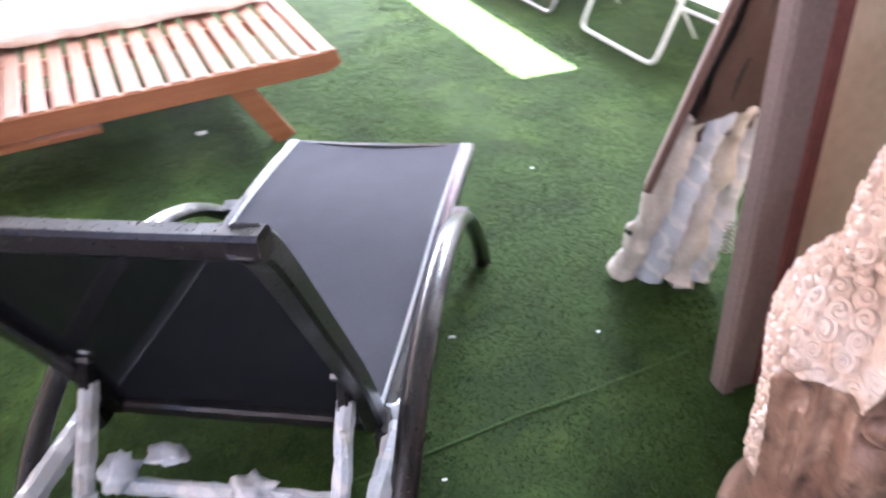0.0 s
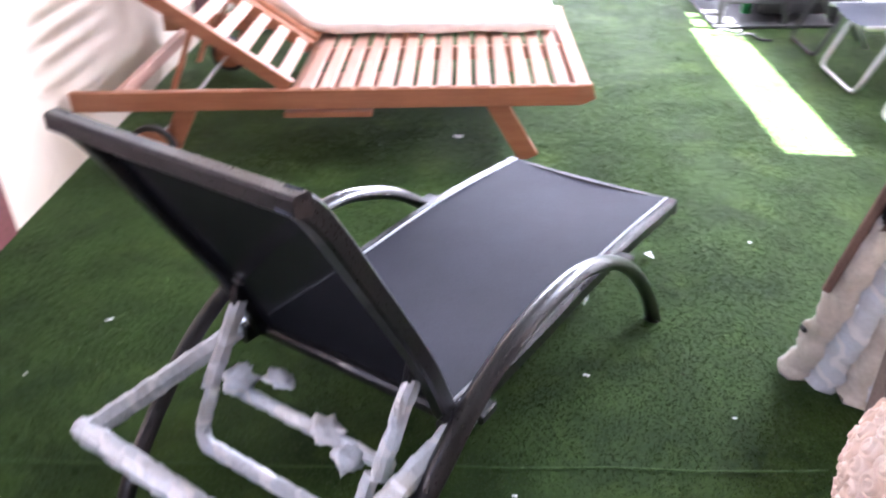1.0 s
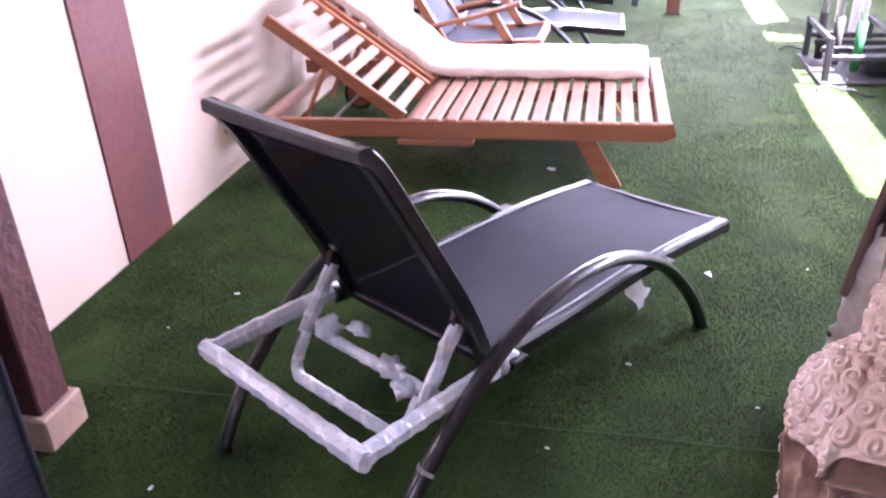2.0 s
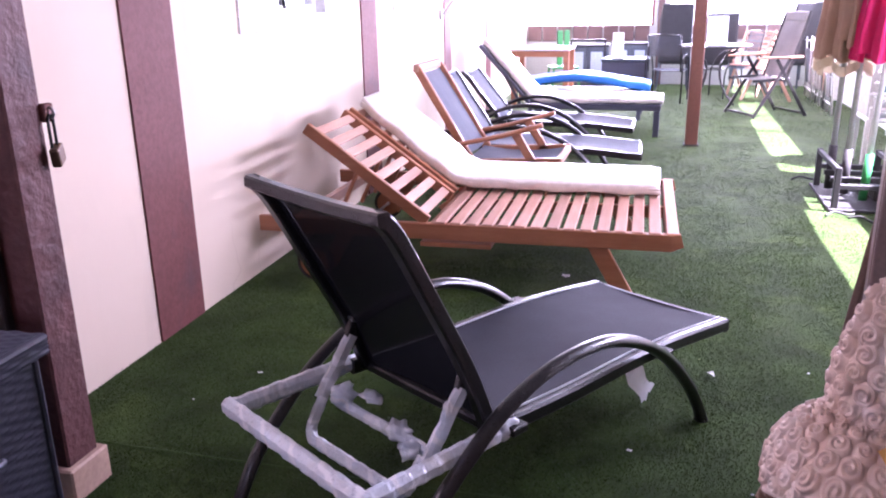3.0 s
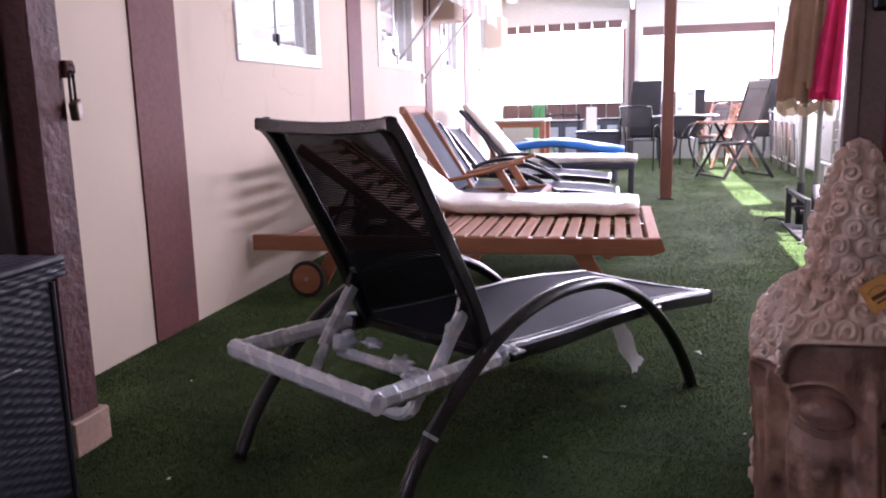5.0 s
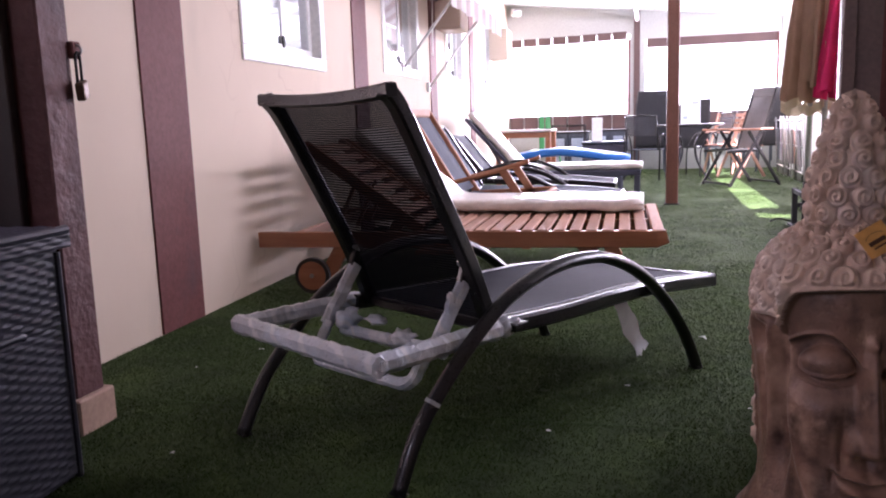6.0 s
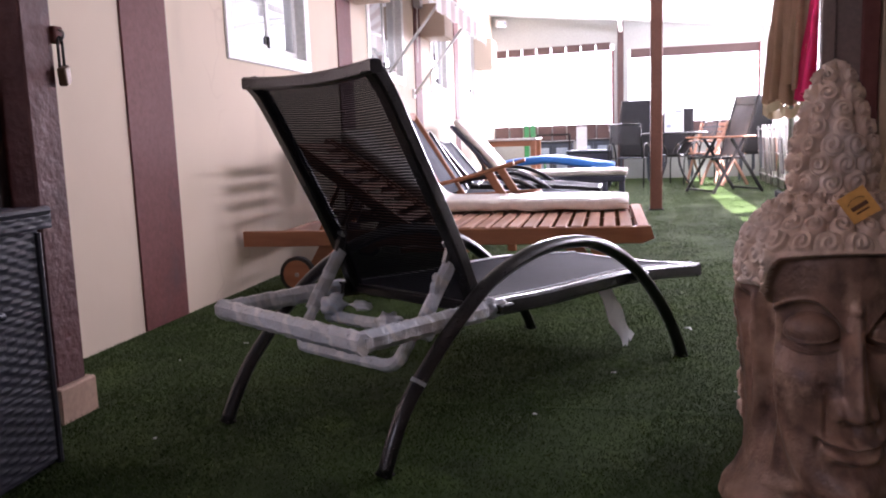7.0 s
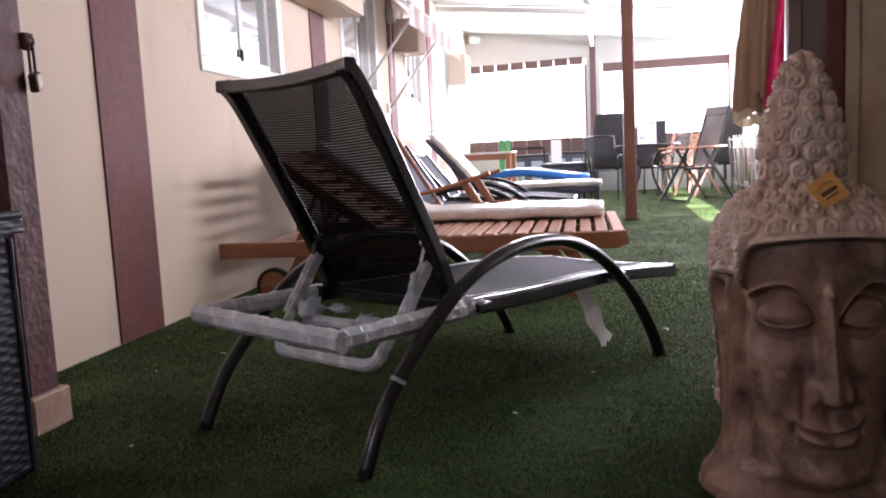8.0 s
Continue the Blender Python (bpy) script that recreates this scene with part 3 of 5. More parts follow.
ARCH = [(-0.805, 0.0), (-0.742, 0.14), (-0.64, 0.262), (-0.54, 0.354), (-0.437, 0.42), (-0.317, 0.464), (-0.2, 0.485), (-0.08, 0.487),
        (0.035, 0.47), (0.19, 0.408), (0.33, 0.312), (0.46, 0.18), (0.545, 0.06), (0.575, 0.0)]


def bed_z(a):
    pts = ((-0.45, 0.355), (-0.1, 0.338), (0.25, 0.342), (0.5, 0.328), (0.8, 0.292))
    return float(sum(np.interp(a + d, [p[0] for p in pts], [p[1] for p in pts]) for d in (-0.12, -0.06, 0, 0.06, 0.12)) / 5)


def sling_lounger(name, m, label, back, wrapped, fabric, bed_fabric, group=""):
    """A lounger of black tubes with arched arm legs and a woven sling. Local x: to the foot end. back: (x, z) of the back's side rail."""
    top = thing(name, m, label, "sun lounger", group)
    for s in (-1, 1):
        back_out = 0.058 if s > 0 else 0.0
        pts = spline([(a - back_out * max(1 - z / 0.42, 0) * (a < 0), s * (0.345 - 0.03 * min(max((-a - 0.55) / 0.3, 0), 1)), z) for a, z in ARCH], 5)
        arm = part("arm_leg", sweep(bmesh.new(), pts, rect(0.050, 0.036, 0.45)), BLACKMETAL, top, "arched black enamelled arm and leg", True)
        for a in (-0.80 - back_out, 0.572):
            part("foot_cap", one_box(a - 0.016, a + 0.016, s * (0.318 if a < 0 else 0.345) - 0.022, s * (0.318 if a < 0 else 0.345) + 0.022, 0.0, 0.008, 0.003), RUBBER, arm)
        for a in (-0.36, 0.34):
            z = bed_z(a) - 0.015
            part("bracket", one_box(a - 0.03, a + 0.03, min(s * 0.28, s * 0.34), max(s * 0.28, s * 0.34), z - 0.012, z + 0.012, 0.004), BLACKMETAL, arm)
        rail = [(a, s * 0.285, bed_z(a) - 0.02) for a in np.linspace(-0.45, 0.79, 16)]
        part("side_rail", sweep(bmesh.new(), rail, rect(0.032, 0.048, 0.25)), BLACKMETAL, top)
        bt = [(a, s * 0.262, z) for a, z in back]
        part("back_rail", sweep(bmesh.new(), spline(bt, 6), rect(0.040, 0.040, 0.14)), BLACKMETAL, top)
        if wrapped:
            part("piping", sweep(bmesh.new(), [(a, s * 0.268, bed_z(a) + 0.004) for a in np.linspace(-0.40, 0.785, 14)], circle(0.004, 6)), FILM, top,
                 "pale shiny edge of the sling")
    part("foot_bar", sweep(bmesh.new(), [(0.785, -0.30, bed_z(0.785) - 0.02), (0.79, -0.1, bed_z(0.79) - 0.028), (0.79, 0.1, bed_z(0.79) - 0.028),
                                         (0.785, 0.30, bed_z(0.785) - 0.02)], rect(0.03, 0.046), side=(1, 0, 0)), BLACKMETAL, top)
    a, z = back[-1]
    bar = [(a + 0.004, -0.284, z - 0.004), (a + 0.014, -0.14, z - 0.013), (a + 0.018, 0, z - 0.016), (a + 0.014, 0.14, z - 0.013), (a + 0.004, 0.284, z - 0.004)]
    part("top_bar", sweep(bmesh.new(), spline(bar, 4), rect(0.034, 0.034, 0.16), side=(1, 0, 0)), BLACKMETAL, top)
    a, z = back[0]
    part("hinge_bar", sweep(bmesh.new(), [(a, -0.27, z), (a, 0.27, z)], rect(0.03, 0.03), side=(1, 0, 0)), BLACKMETAL, top)
    run = spline([(p, 0, q) for p, q in back], 4)

    def back_place(u, v):
        p = run[min(int(v * (len(run) - 1)), len(run) - 2)].lerp(run[min(int(v * (len(run) - 1)) + 1, len(run) - 1)], v * (len(run) - 1) % 1 if v < 1 else 1)
        bow = 0.02 * math.sin(math.pi * u)
        return (p.x + bow, (u - 0.5) * 0.51, p.z - bow * 0.4)

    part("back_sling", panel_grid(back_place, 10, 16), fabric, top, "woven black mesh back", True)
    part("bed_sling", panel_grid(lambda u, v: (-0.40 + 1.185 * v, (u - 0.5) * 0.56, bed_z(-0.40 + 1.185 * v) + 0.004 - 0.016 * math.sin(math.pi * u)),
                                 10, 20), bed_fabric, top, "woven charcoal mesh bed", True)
    hinge = back[1]
    if wrapped:
        for s in (-1, 1):
            part("rear_rail", wrap_tube([(-0.845, s * 0.305, 0.335), (-0.42, s * 0.305, 0.335)], 0.04, 0.05, (0, 1, 0), s), WRAP, top, "tube wound in pale foam wrapping")
            strut = part("back_strut", wrap_tube([(hinge[0] + 0.0, s * 0.238, hinge[1] - 0.05), (-0.60, s * 0.238, 0.30)], 0.027, 0.042, (0, 1, 0), 3 + s, 0.10),
                         WRAP, top, "support strut wound in pale foam")
            part("strut_end", sweep(bmesh.new(), [(hinge[0] + 0.012, s * 0.238, hinge[1] + 0.005), (hinge[0] - 0.012, s * 0.238, hinge[1] - 0.06)],
                                    rect(0.02, 0.03)), BLACKMETAL, strut)
            part("pivot", sweep(bmesh.new(), [(hinge[0] + 0.005, s * 0.22, hinge[1] + 0.005), (hinge[0] + 0.005, s * 0.262, hinge[1] + 0.005)], circle(0.012, 8),
                                side=(1, 0, 0)), STEEL, strut, "steel pivot bolt")
        part("rear_bar", wrap_tube([(-0.85, -0.325, 0.335), (-0.85, 0.325, 0.335)], 0.04, 0.052, (1, 0, 0), 5, 0.075), WRAP, top, "cross tube wound in pale foam wrapping")
        u_bar = rounded([(-0.60, -0.225, 0.31), (-0.665, -0.222, 0.218), (-0.665, 0.222, 0.206), (-0.60, 0.225, 0.31)], 0.05)
        part("stand_bar", wrap_tube(u_bar, 0.032, 0.032, (1, 0.2, 0.3), 8), WRAP, top, "u-shaped stand wound in plastic")
        part("cross_tube", wrap_tube([(-0.55, -0.23, 0.285), (-0.55, 0.22, 0.275)], 0.03, 0.034, (1, 0, 0), 11), WRAP, top, "cross tube wound in plastic")
        for k, (c, sz) in enumerate((((-0.55, 0.19, 0.315), (0.036, 0.032, 0.032)), ((-0.50, 0.12, 0.310), (0.028, 0.038, 0.012)),
                                     ((-0.55, -0.06, 0.295), (0.032, 0.046, 0.022)), ((-0.57, -0.14, 0.282), (0.036, 0.032, 0.024)),
                                     ((-0.538, -0.245, 0.415), (0.016, 0.008, 0.030)), ((-0.38, -0.305, 0.335), (0.042, 0.022, 0.028)))):
            part("film_knot", lump(c, sz, k * 3.1), WRAP, top, "crumpled plastic film", True)
        strip = panel_grid(lambda u, v: (0.33 + 0.23 * v + (u - 0.5) * (0.085 + 0.05 * v) + 0.008 * math.sin(9 * v + 4 * u), -0.17 + 0.03 * v * u + 0.02 * v,
                                         bed_z(0.3) - 0.05 - 0.27 * v + 0.012 * math.sin(14 * u) * (v > 0.9)), 5, 12)
        part("film_strip", crumple(strip, 0.01, 14, 2), FILM, top, "torn strip of clear plastic hanging under the bed", True)
        ring = sweep(bmesh.new(), [(-0.694, -0.330, 0.204), (-0.688, -0.331, 0.212)], rect(0.053, 0.039, 0.45))
        part("tape", ring, FILM, top, "shiny scrap of clear tape on the leg")
    else:
        for s in (-1, 1):
            part("rear_rail", sweep(bmesh.new(), [(-0.85, s * 0.305, 0.335), (-0.42, s * 0.305, 0.335)], rect(0.03, 0.04)), BLACKMETAL, top)
            part("back_strut", sweep(bmesh.new(), [(hinge[0], s * 0.238, hinge[1]), (-0.60, s * 0.238, 0.30)], rect(0.02, 0.03)), BLACKMETAL, top)
        part("rear_bar", sweep(bmesh.new(), [(-0.85, -0.315, 0.335), (-0.85, 0.315, 0.335)], rect(0.03, 0.04), side=(1, 0, 0)), BLACKMETAL, top)
    return top


BACK = [(-0.405, 0.335), (-0.478, 0.515), (-0.60, 0.745), (-0.70, 0.925), (-0.746, 0.976)]
TURN = math.degrees(math.atan2(0.847, 0.531))
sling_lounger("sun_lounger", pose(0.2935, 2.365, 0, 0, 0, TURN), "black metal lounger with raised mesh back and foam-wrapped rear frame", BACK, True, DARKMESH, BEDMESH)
LOW = [(-0.40, 0.335), (-0.475, 0.47), (-0.59, 0.64), (-0.69, 0.80), (-0.74, 0.86)]
LOWEST = [(-0.40, 0.335), (-0.475, 0.44), (-0.59, 0.58), (-0.69, 0.71), (-0.75, 0.77)]
sling_lounger("sun_lounger", pose(-0.25, 6.28, 0, 0, 0, 2), "black metal lounger with grey mesh sling standing in the row", LOW, False, GREYMESH, GREYMESH, "row of loungers")
sling_lounger("sun_lounger", pose(-0.36, 7.55, 0, 0, 0, 0), "black metal lounger with dark mesh sling standing in the row", LOWEST, False, GREYMESH, BEDMESH, "row of loungers")


def slat(name, x, y0, y1, z, w, h, parent, tilt=None):
    m = tilt or Matrix()
    return part(name, one_box(x - w / 2, x + w / 2, y0, y1, z - h / 2, z + h / 2, 0.004, m=m), TEAKY, parent)


def teak_lounger():
    """A double lounger of teak slats; both backs raised. x to the foot end, y across."""
    top = thing("teak_lounger", pose(0, 3.80, 0, 0, 0, 1.5), "double teak slatted lounger with both backs raised and wooden wheels", "sun lounger")
    x0, x1, w = -1.36, 0.82, 1.20
    for y in (0.0, w):
        bm = bmesh.new()
        t = sweep(bm, [(x0, y, 0.287), (x1 - 0.05, y, 0.292), (x1, y, 0.306)], rect(0.036, 0.085, 0.12), scales=[1, 1, 0.78])
        part("long_rail", t, TEAK, top)
    for x in (x1 - 0.06, -0.42, x0 + 0.18):
        part("cross_rail", one_box(x - 0.018, x + 0.018, 0.02, w - 0.02, 0.255, 0.315, 0.004), TEAKY, top)
    part("middle_rail", one_box(-0.42, x1 - 0.06, w / 2 - 0.018, w / 2 + 0.018, 0.255, 0.318, 0.004), TEAK, top)
    pitch = 0.0815
    for i in range(15):
        slat("slat", x1 - 0.045 - pitch * i, -0.012, w + 0.012, 0.330, 0.058, 0.02, top)
    hx, hz = -0.435, 0.335
    tx, tz = -1.07, 0.80
    length = math.hypot(tx - hx, tz - hz)
    ang = math.degrees(math.atan2(tz - hz, -(tx - hx)))
    m = pose(hx, 0, hz, 0, ang, 0) @ pose(0, 0, 0, 0, 0, 0)
    for y0, y1 in ((0.0, 0.57), (0.63, 1.20)):
        back = part("back_frame", bmesh.new(), TEAK, top)
        for y in (y0 + 0.016, y1 - 0.016):
            part("back_stile", one_box(-length, 0, y - 0.016, y + 0.016, -0.03, 0.03, 0.004, m=m), TEAK, back)
        for i in range(8):
            x = -0.05 - i * (length - 0.07) / 7.4
            slat("back_slat", x, y0 + 0.034, y1 - 0.034, 0.012, 0.052, 0.018, back, m)
        part("prop", sweep(bmesh.new(), [(hx - 0.38, y0 + 0.09, hz + 0.25), (hx - 0.52, y0 + 0.09, 0.30)], rect(0.03, 0.02)), TEAK, back)
        part("prop", sweep(bmesh.new(), [(hx - 0.38, y1 - 0.09, hz + 0.25), (hx - 0.52, y1 - 0.09, 0.30)], rect(0.03, 0.02)), TEAK, back)
    for y in (0.022, w - 0.022):
        part("leg", sweep(bmesh.new(), [(0.40, y, 0.29), (0.565, y, 0.0)], rect(0.03, 0.085, 0.1)), TEAK, top)
        part("leg", sweep(bmesh.new(), [(-0.86, y, 0.29), (-0.985, y, 0.075)], rect(0.03, 0.08, 0.1)), TEAK, top)
    for y in (-0.045, w + 0.045):
        wm = pose(-1.04, y, 0.098, 90)
        wheel = part("wheel", lathe(bmesh.new(), [(0.001, -0.019), (0.078, -0.019), (0.078, 0.019), (0.001, 0.019)], 28, wm), TEAK, top, "solid teak wheel")
        part("tyre", lathe(bmesh.new(), [(0.079, -0.016), (0.098, -0.016), (0.098, 0.016), (0.079, 0.016)], 28, wm), RUBBER, wheel, "black rubber tyre")
        part("axle_cap", lathe(bmesh.new(), [(0.012, -0.024), (0.012, 0.024)], 12, wm), STEEL, wheel)
    part("axle", sweep(bmesh.new(), [(-1.04, -0.04, 0.098), (-1.04, w + 0.04, 0.098)], circle(0.009, 8), side=(1, 0, 0)), STEEL, top)
    part("tray", one_box(-0.47, -0.10, -0.012, 0.5, 0.208, 0.232, 0.003), TEAK, top, "pull-out teak tray under the bed")
    return top


teak_lounger()


def cushion(name, m, run, width, thick, mat, label, seed=0, n=14):
    """A padded mattress along a bent line in local x, z."""
    bm = bmesh.new()
    pts = rounded([(x, 0, z) for x, z in run], 0.09, 6)
    fine = []
    for a, b in zip(pts, pts[1:]):
        k = max(int((b - a).length / 0.03), 1)
        fine += [a.lerp(b, i / k) for i in range(k)]
    fine.append(pts[-1])
    prof = []
    for i in range(4 * n):
        t = 2 * math.pi * i / (4 * n)
        c, s = math.cos(t), math.sin(t)
        prof.append((width / 2 * math.copysign(abs(c) ** 0.22, c), thick / 2 * math.copysign(abs(s) ** 0.5, s)))
    length = len(fine)
    scales = [0.93 + 0.07 * min(1, i / 2, (length - 1 - i) / 2) for i in range(length)]
    sweep(bm, fine, prof, (0, 1, 0), scales=scales)
    crumple(bm, 0.010, 7, seed)
    crumple(bm, 0.004, 26, seed + 3)
    top = thing(name, m, label, "cushion")
    part("pad", bm, mat, top, "", True)
    for s in (-1, 1):
        edge = [p + Vector((0, s * width * 0.488, 0.004)) for p in fine]
        part("piping", crumple(sweep(bmesh.new(), edge, circle(0.006, 6)), 0.008, 7, seed), mat, top)
    return top


cushion("lounger_cushion", pose(0, 4.74, 0, 0, 0, 1.0), [(0.70, 0.388), (-0.45, 0.39), (-1.03, 0.85)], 0.55, 0.075, CUSHION,
        "cream cushion in clear plastic lying along the teak lounger")


def steamer_chair():
    top = thing("steamer_chair", pose(0, 5.56, 0), "teak reclining armchair with a grey sling beside the loungers", "chair", "row of loungers")
    hy = 0.27
    for s in (-1, 1):
        part("back_post", sweep(bmesh.new(), [(-0.93, s * hy, 0.97), (-0.56, s * hy, 0.36)], rect(0.03, 0.055, 0.25)), TEAK, top)
        part("armrest", sweep(bmesh.new(), spline([(-0.64, s * (hy + 0.03), 0.47), (-0.35, s * (hy + 0.03), 0.535), (-0.07, s * (hy + 0.03), 0.615)], 4),
                              rect(0.06, 0.028, 0.4)), TEAK, top)
        part("front_leg", sweep(bmesh.new(), [(-0.26, s * hy, 0.56), (-0.10, s * hy, 0.30), (-0.10, s * hy, 0.0)], rect(0.03, 0.06, 0.2)), TEAK, top)
        part("rear_leg", sweep(bmesh.new(), [(-0.30, s * hy, 0.36), (-0.78, s * hy, 0.0)], rect(0.03, 0.05, 0.2)), TEAK, top)
        part("seat_rail", sweep(bmesh.new(), [(-0.60, s * hy, 0.34), (0.05, s * hy, 0.37)], rect(0.03, 0.05, 0.2)), TEAK, top)
    part("top_rail", crumple(one_box(-0.96, -0.91, -hy - 0.02, hy + 0.02, 0.94, 1.0, 0.015, seg=2), 0.003, 5), TEAKY, top)
    part("front_rail", one_box(0.02, 0.06, -hy, hy, 0.34, 0.39, 0.006), TEAKY, top)
    part("back_sling", panel_grid(lambda u, v: (-0.58 - 0.34 * v + 0.02 * math.sin(3.14 * u), (u - 0.5) * 0.5, 0.40 + 0.54 * v), 6, 10), GREYMESH, top, "grey woven back")
    part("seat_sling", panel_grid(lambda u, v: (-0.58 + 0.62 * v, (u - 0.5) * 0.5, 0.37 + 0.01 * v - 0.03 * math.sin(3.14 * v)), 6, 8), GREYMESH, top, "grey woven seat")


steamer_chair()


def rattan_lounger():
    top = thing("rattan_lounger", pose(0, 8.92, 0), "dark flat-framed lounger with raised back under a white cushion", "sun lounger", "row of loungers")
    part("bed_frame", one_box(-0.72, 0.66, -0.31, 0.31, 0.27, 0.335, 0.01), RATTAN, top)
    for x in (0.62, -0.6):
        for s in (-1, 1):
            part("leg", one_box(x - 0.03, x + 0.03, s * 0.28 - 0.03, s * 0.28 + 0.03, 0, 0.27, 0.006), RATTAN, top)
    ang = math.degrees(math.atan2(0.60, 0.55))
    part("back", one_box(-0.82, 0, -0.31, 0.31, -0.03, 0.01, 0.008, m=pose(-0.70, 0, 0.335, 0, ang)), RATTAN, top)
    for s in (-1, 1):
        part("back_prop", sweep(bmesh.new(), [(-1.05, s * 0.25, 0.72), (-0.80, s * 0.25, 0.28)], rect(0.02, 0.03)), RATTAN, top)


rattan_lounger()
cushion("lounger_cushion", pose(0, 8.92, 0), [(0.68, 0.37), (-0.66, 0.37), (-1.22, 0.99)], 0.60, 0.07, CUSHION,
        "white padded cushion lying on the dark lounger", 4)
bm = bmesh.new()
top = thing("low_bench", pose(-0.2, 10.1, 0), "low dark bench frame under the blue mat", "bench")
part("frame", one_box(-0.75, 0.66, -0.3, 0.3, 0.26, 0.33, 0.01), RATTAN, top)
for x in (-0.7, 0.6):
    for s in (-1, 1):
        part("leg", one_box(x - 0.025, x + 0.025, s * 0.27 - 0.025, s * 0.27 + 0.025, 0, 0.26, 0.005), RATTAN, top)
cushion("blue_mat", pose(-0.2, 10.1, 0), [(0.72, 0.375), (0.3, 0.44), (-0.1, 0.495), (-0.5, 0.46), (-0.85, 0.40)], 0.58, 0.10, BLUE,
        "bright blue vinyl mat slightly arched on a bench", 9)


# ---------------------------------------------------------------- statue
def statue_mesh():
    """A carved head on a flared base: one turned surface with relief and rows of curls. Front is -y."""
    nz, nt, tall = 700, 680, 0.952
    u = np.linspace(-math.pi, math.pi, nt, endpoint=False)
    th = u - 0.45 * np.sin(u)
    prof_z = [0, 0.03, 0.06, 0.10, 0.2, 0.3, 0.40, 0.46, 0.50, 0.55, 0.595, 0.631, 0.652, 0.664, 0.672, 0.69, 0.74, 0.777, 0.815, 0.876, 0.915, 0.935, tall]
    prof_r = [0.258, 0.250, 0.222, 0.200, 0.184, 0.182, 0.184, 0.192, 0.197, 0.196, 0.180, 0.147, 0.112, 0.082, 0.070, 0.075, 0.078, 0.073, 0.060, 0.037, 0.022, 0.012, 0.001]
    fz = np.linspace(0, tall, 1400)
    fr = np.convolve(np.pad(np.interp(fz, prof_z, prof_r), 9, mode="edge"), np.ones(19) / 19, "valid")
    fs = np.concatenate([[0], np.cumsum(np.hypot(np.diff(fz), np.diff(fr)))])
    ss = np.linspace(0, fs[-1], nz)
    zs, base = np.interp(ss, fs, fz), np.interp(ss, fs, fr)
    out_r, out_z = np.gradient(zs, ss)[:, None], -np.gradient(base, ss)[:, None]
    Z, T = np.meshgrid(zs, th, indexing="ij")
    R = np.repeat(base[:, None], nt, 1)
    A = np.abs(T)

    def bump(t0, z0, st, sz, power=2):
        return np.exp(-np.abs((T - t0) / st) ** power - np.abs((Z - z0) / sz) ** power)

    def step(v, width):
        return 1 / (1 + np.exp(-np.clip(v / width, -40, 40)))

    # face: a long oval that stands forward, flat across the forehead, ending in the chin over the flared base
    oval = step(1 - (T / 0.92) ** 2 - (np.maximum(0.36 - Z, 0) / 0.305) ** 2, 0.06) * step(0.60 - Z, 0.012)
    R += 0.036 * oval - 0.013 * oval * step(Z - 0.44, 0.012)
    R -= 0.056 * bump(0, 0.046, 0.62, 0.026)
    R += 0.032 * bump(0, 0.098, 0.22, 0.036) - 0.015 * bump(0, 0.142, 0.20, 0.012)
    R -= 0.026 * step(A - 0.94, 0.025) * step(1.24 - A, 0.03) * step(Z - 0.14, 0.03) * step(0.48 - Z, 0.012)
    # brows that run into the nose, deep sockets, heavy lowered lids
    arc = 0.474 - 0.060 * np.clip((0.46 - A) / 0.36, 0, 1) ** 1.7 - 0.028 * np.clip((A - 0.46) / 0.42, 0, 1) ** 2
    side = step(A - 0.10, 0.02) * step(0.86 - A, 0.035)
    R -= 0.033 * step(arc - Z, 0.0028) * step(Z - 0.360, 0.014) * side
    R += 0.008 * np.exp(-((Z - arc - 0.004) / 0.005) ** 2) * side
    q = ((A - 0.47) / 0.32) ** 2
    lid = 0.400 - 0.012 * (1 - np.clip(q, 0, 1))
    dome = np.sqrt(np.clip(1 - q - ((Z - 0.412) / 0.038) ** 2, 0, 1))
    R += 0.038 * dome * (0.38 + 0.62 * step(Z - lid, 0.0014))
    R += 0.006 * np.exp(-((Z - lid - 0.004) / 0.0028) ** 2) * step(1 - q, 0.08)
    R -= 0.012 * np.exp(-((Z - lid + 0.006) / 0.0045) ** 2) * step(1 - q, 0.08)
    R += 0.006 * np.exp(-((Z - lid + 0.019) / 0.0035) ** 2) * step(1 - q, 0.10)
    # nose: a flat ridge with sloping sides, wings and a hollow beneath
    ramp = np.clip((0.45 - Z) / 0.20, 0, 1)
    ridge = step((0.046 + 0.046 * ramp) - A, 0.017 + 0.015 * ramp)
    R += (0.018 + 0.052 * ramp) * ridge * step(Z - 0.243, 0.0035) * step(0.475 - Z, 0.012)
    R -= 0.012 * bump(0, 0.226, 0.10, 0.012)
    for s in (-1, 1):
        R += 0.034 * bump(s * 0.155, 0.260, 0.058, 0.020) - 0.012 * bump(s * 0.11, 0.240, 0.035, 0.006)
        R -= 0.012 * bump(s * 0.26, 0.245, 0.035, 0.045)
        R += 0.012 * bump(s * 0.54, 0.300, 0.24, 0.055)
        # long ears: flat rims that hang down into the neck, hollow inside
        hang = np.clip((Z - 0.19) / 0.27, 0, 1)
        ear = step(0.30 - np.abs(T - s * 1.50), 0.025) * step(0.488 - 0.35 * np.maximum(np.abs(T - s * 1.50) - 0.08, 0) ** 1.5 - Z, 0.006) * step(Z - 0.17, 0.02)
        R += (0.008 + 0.026 * hang) * ear
        R -= 0.034 * bump(s * 1.40, 0.440, 0.11, 0.032, 4) + 0.014 * bump(s * 1.38, 0.33, 0.06, 0.10, 4)
    # lips
    wide = np.exp(-(T / 0.31) ** 4)
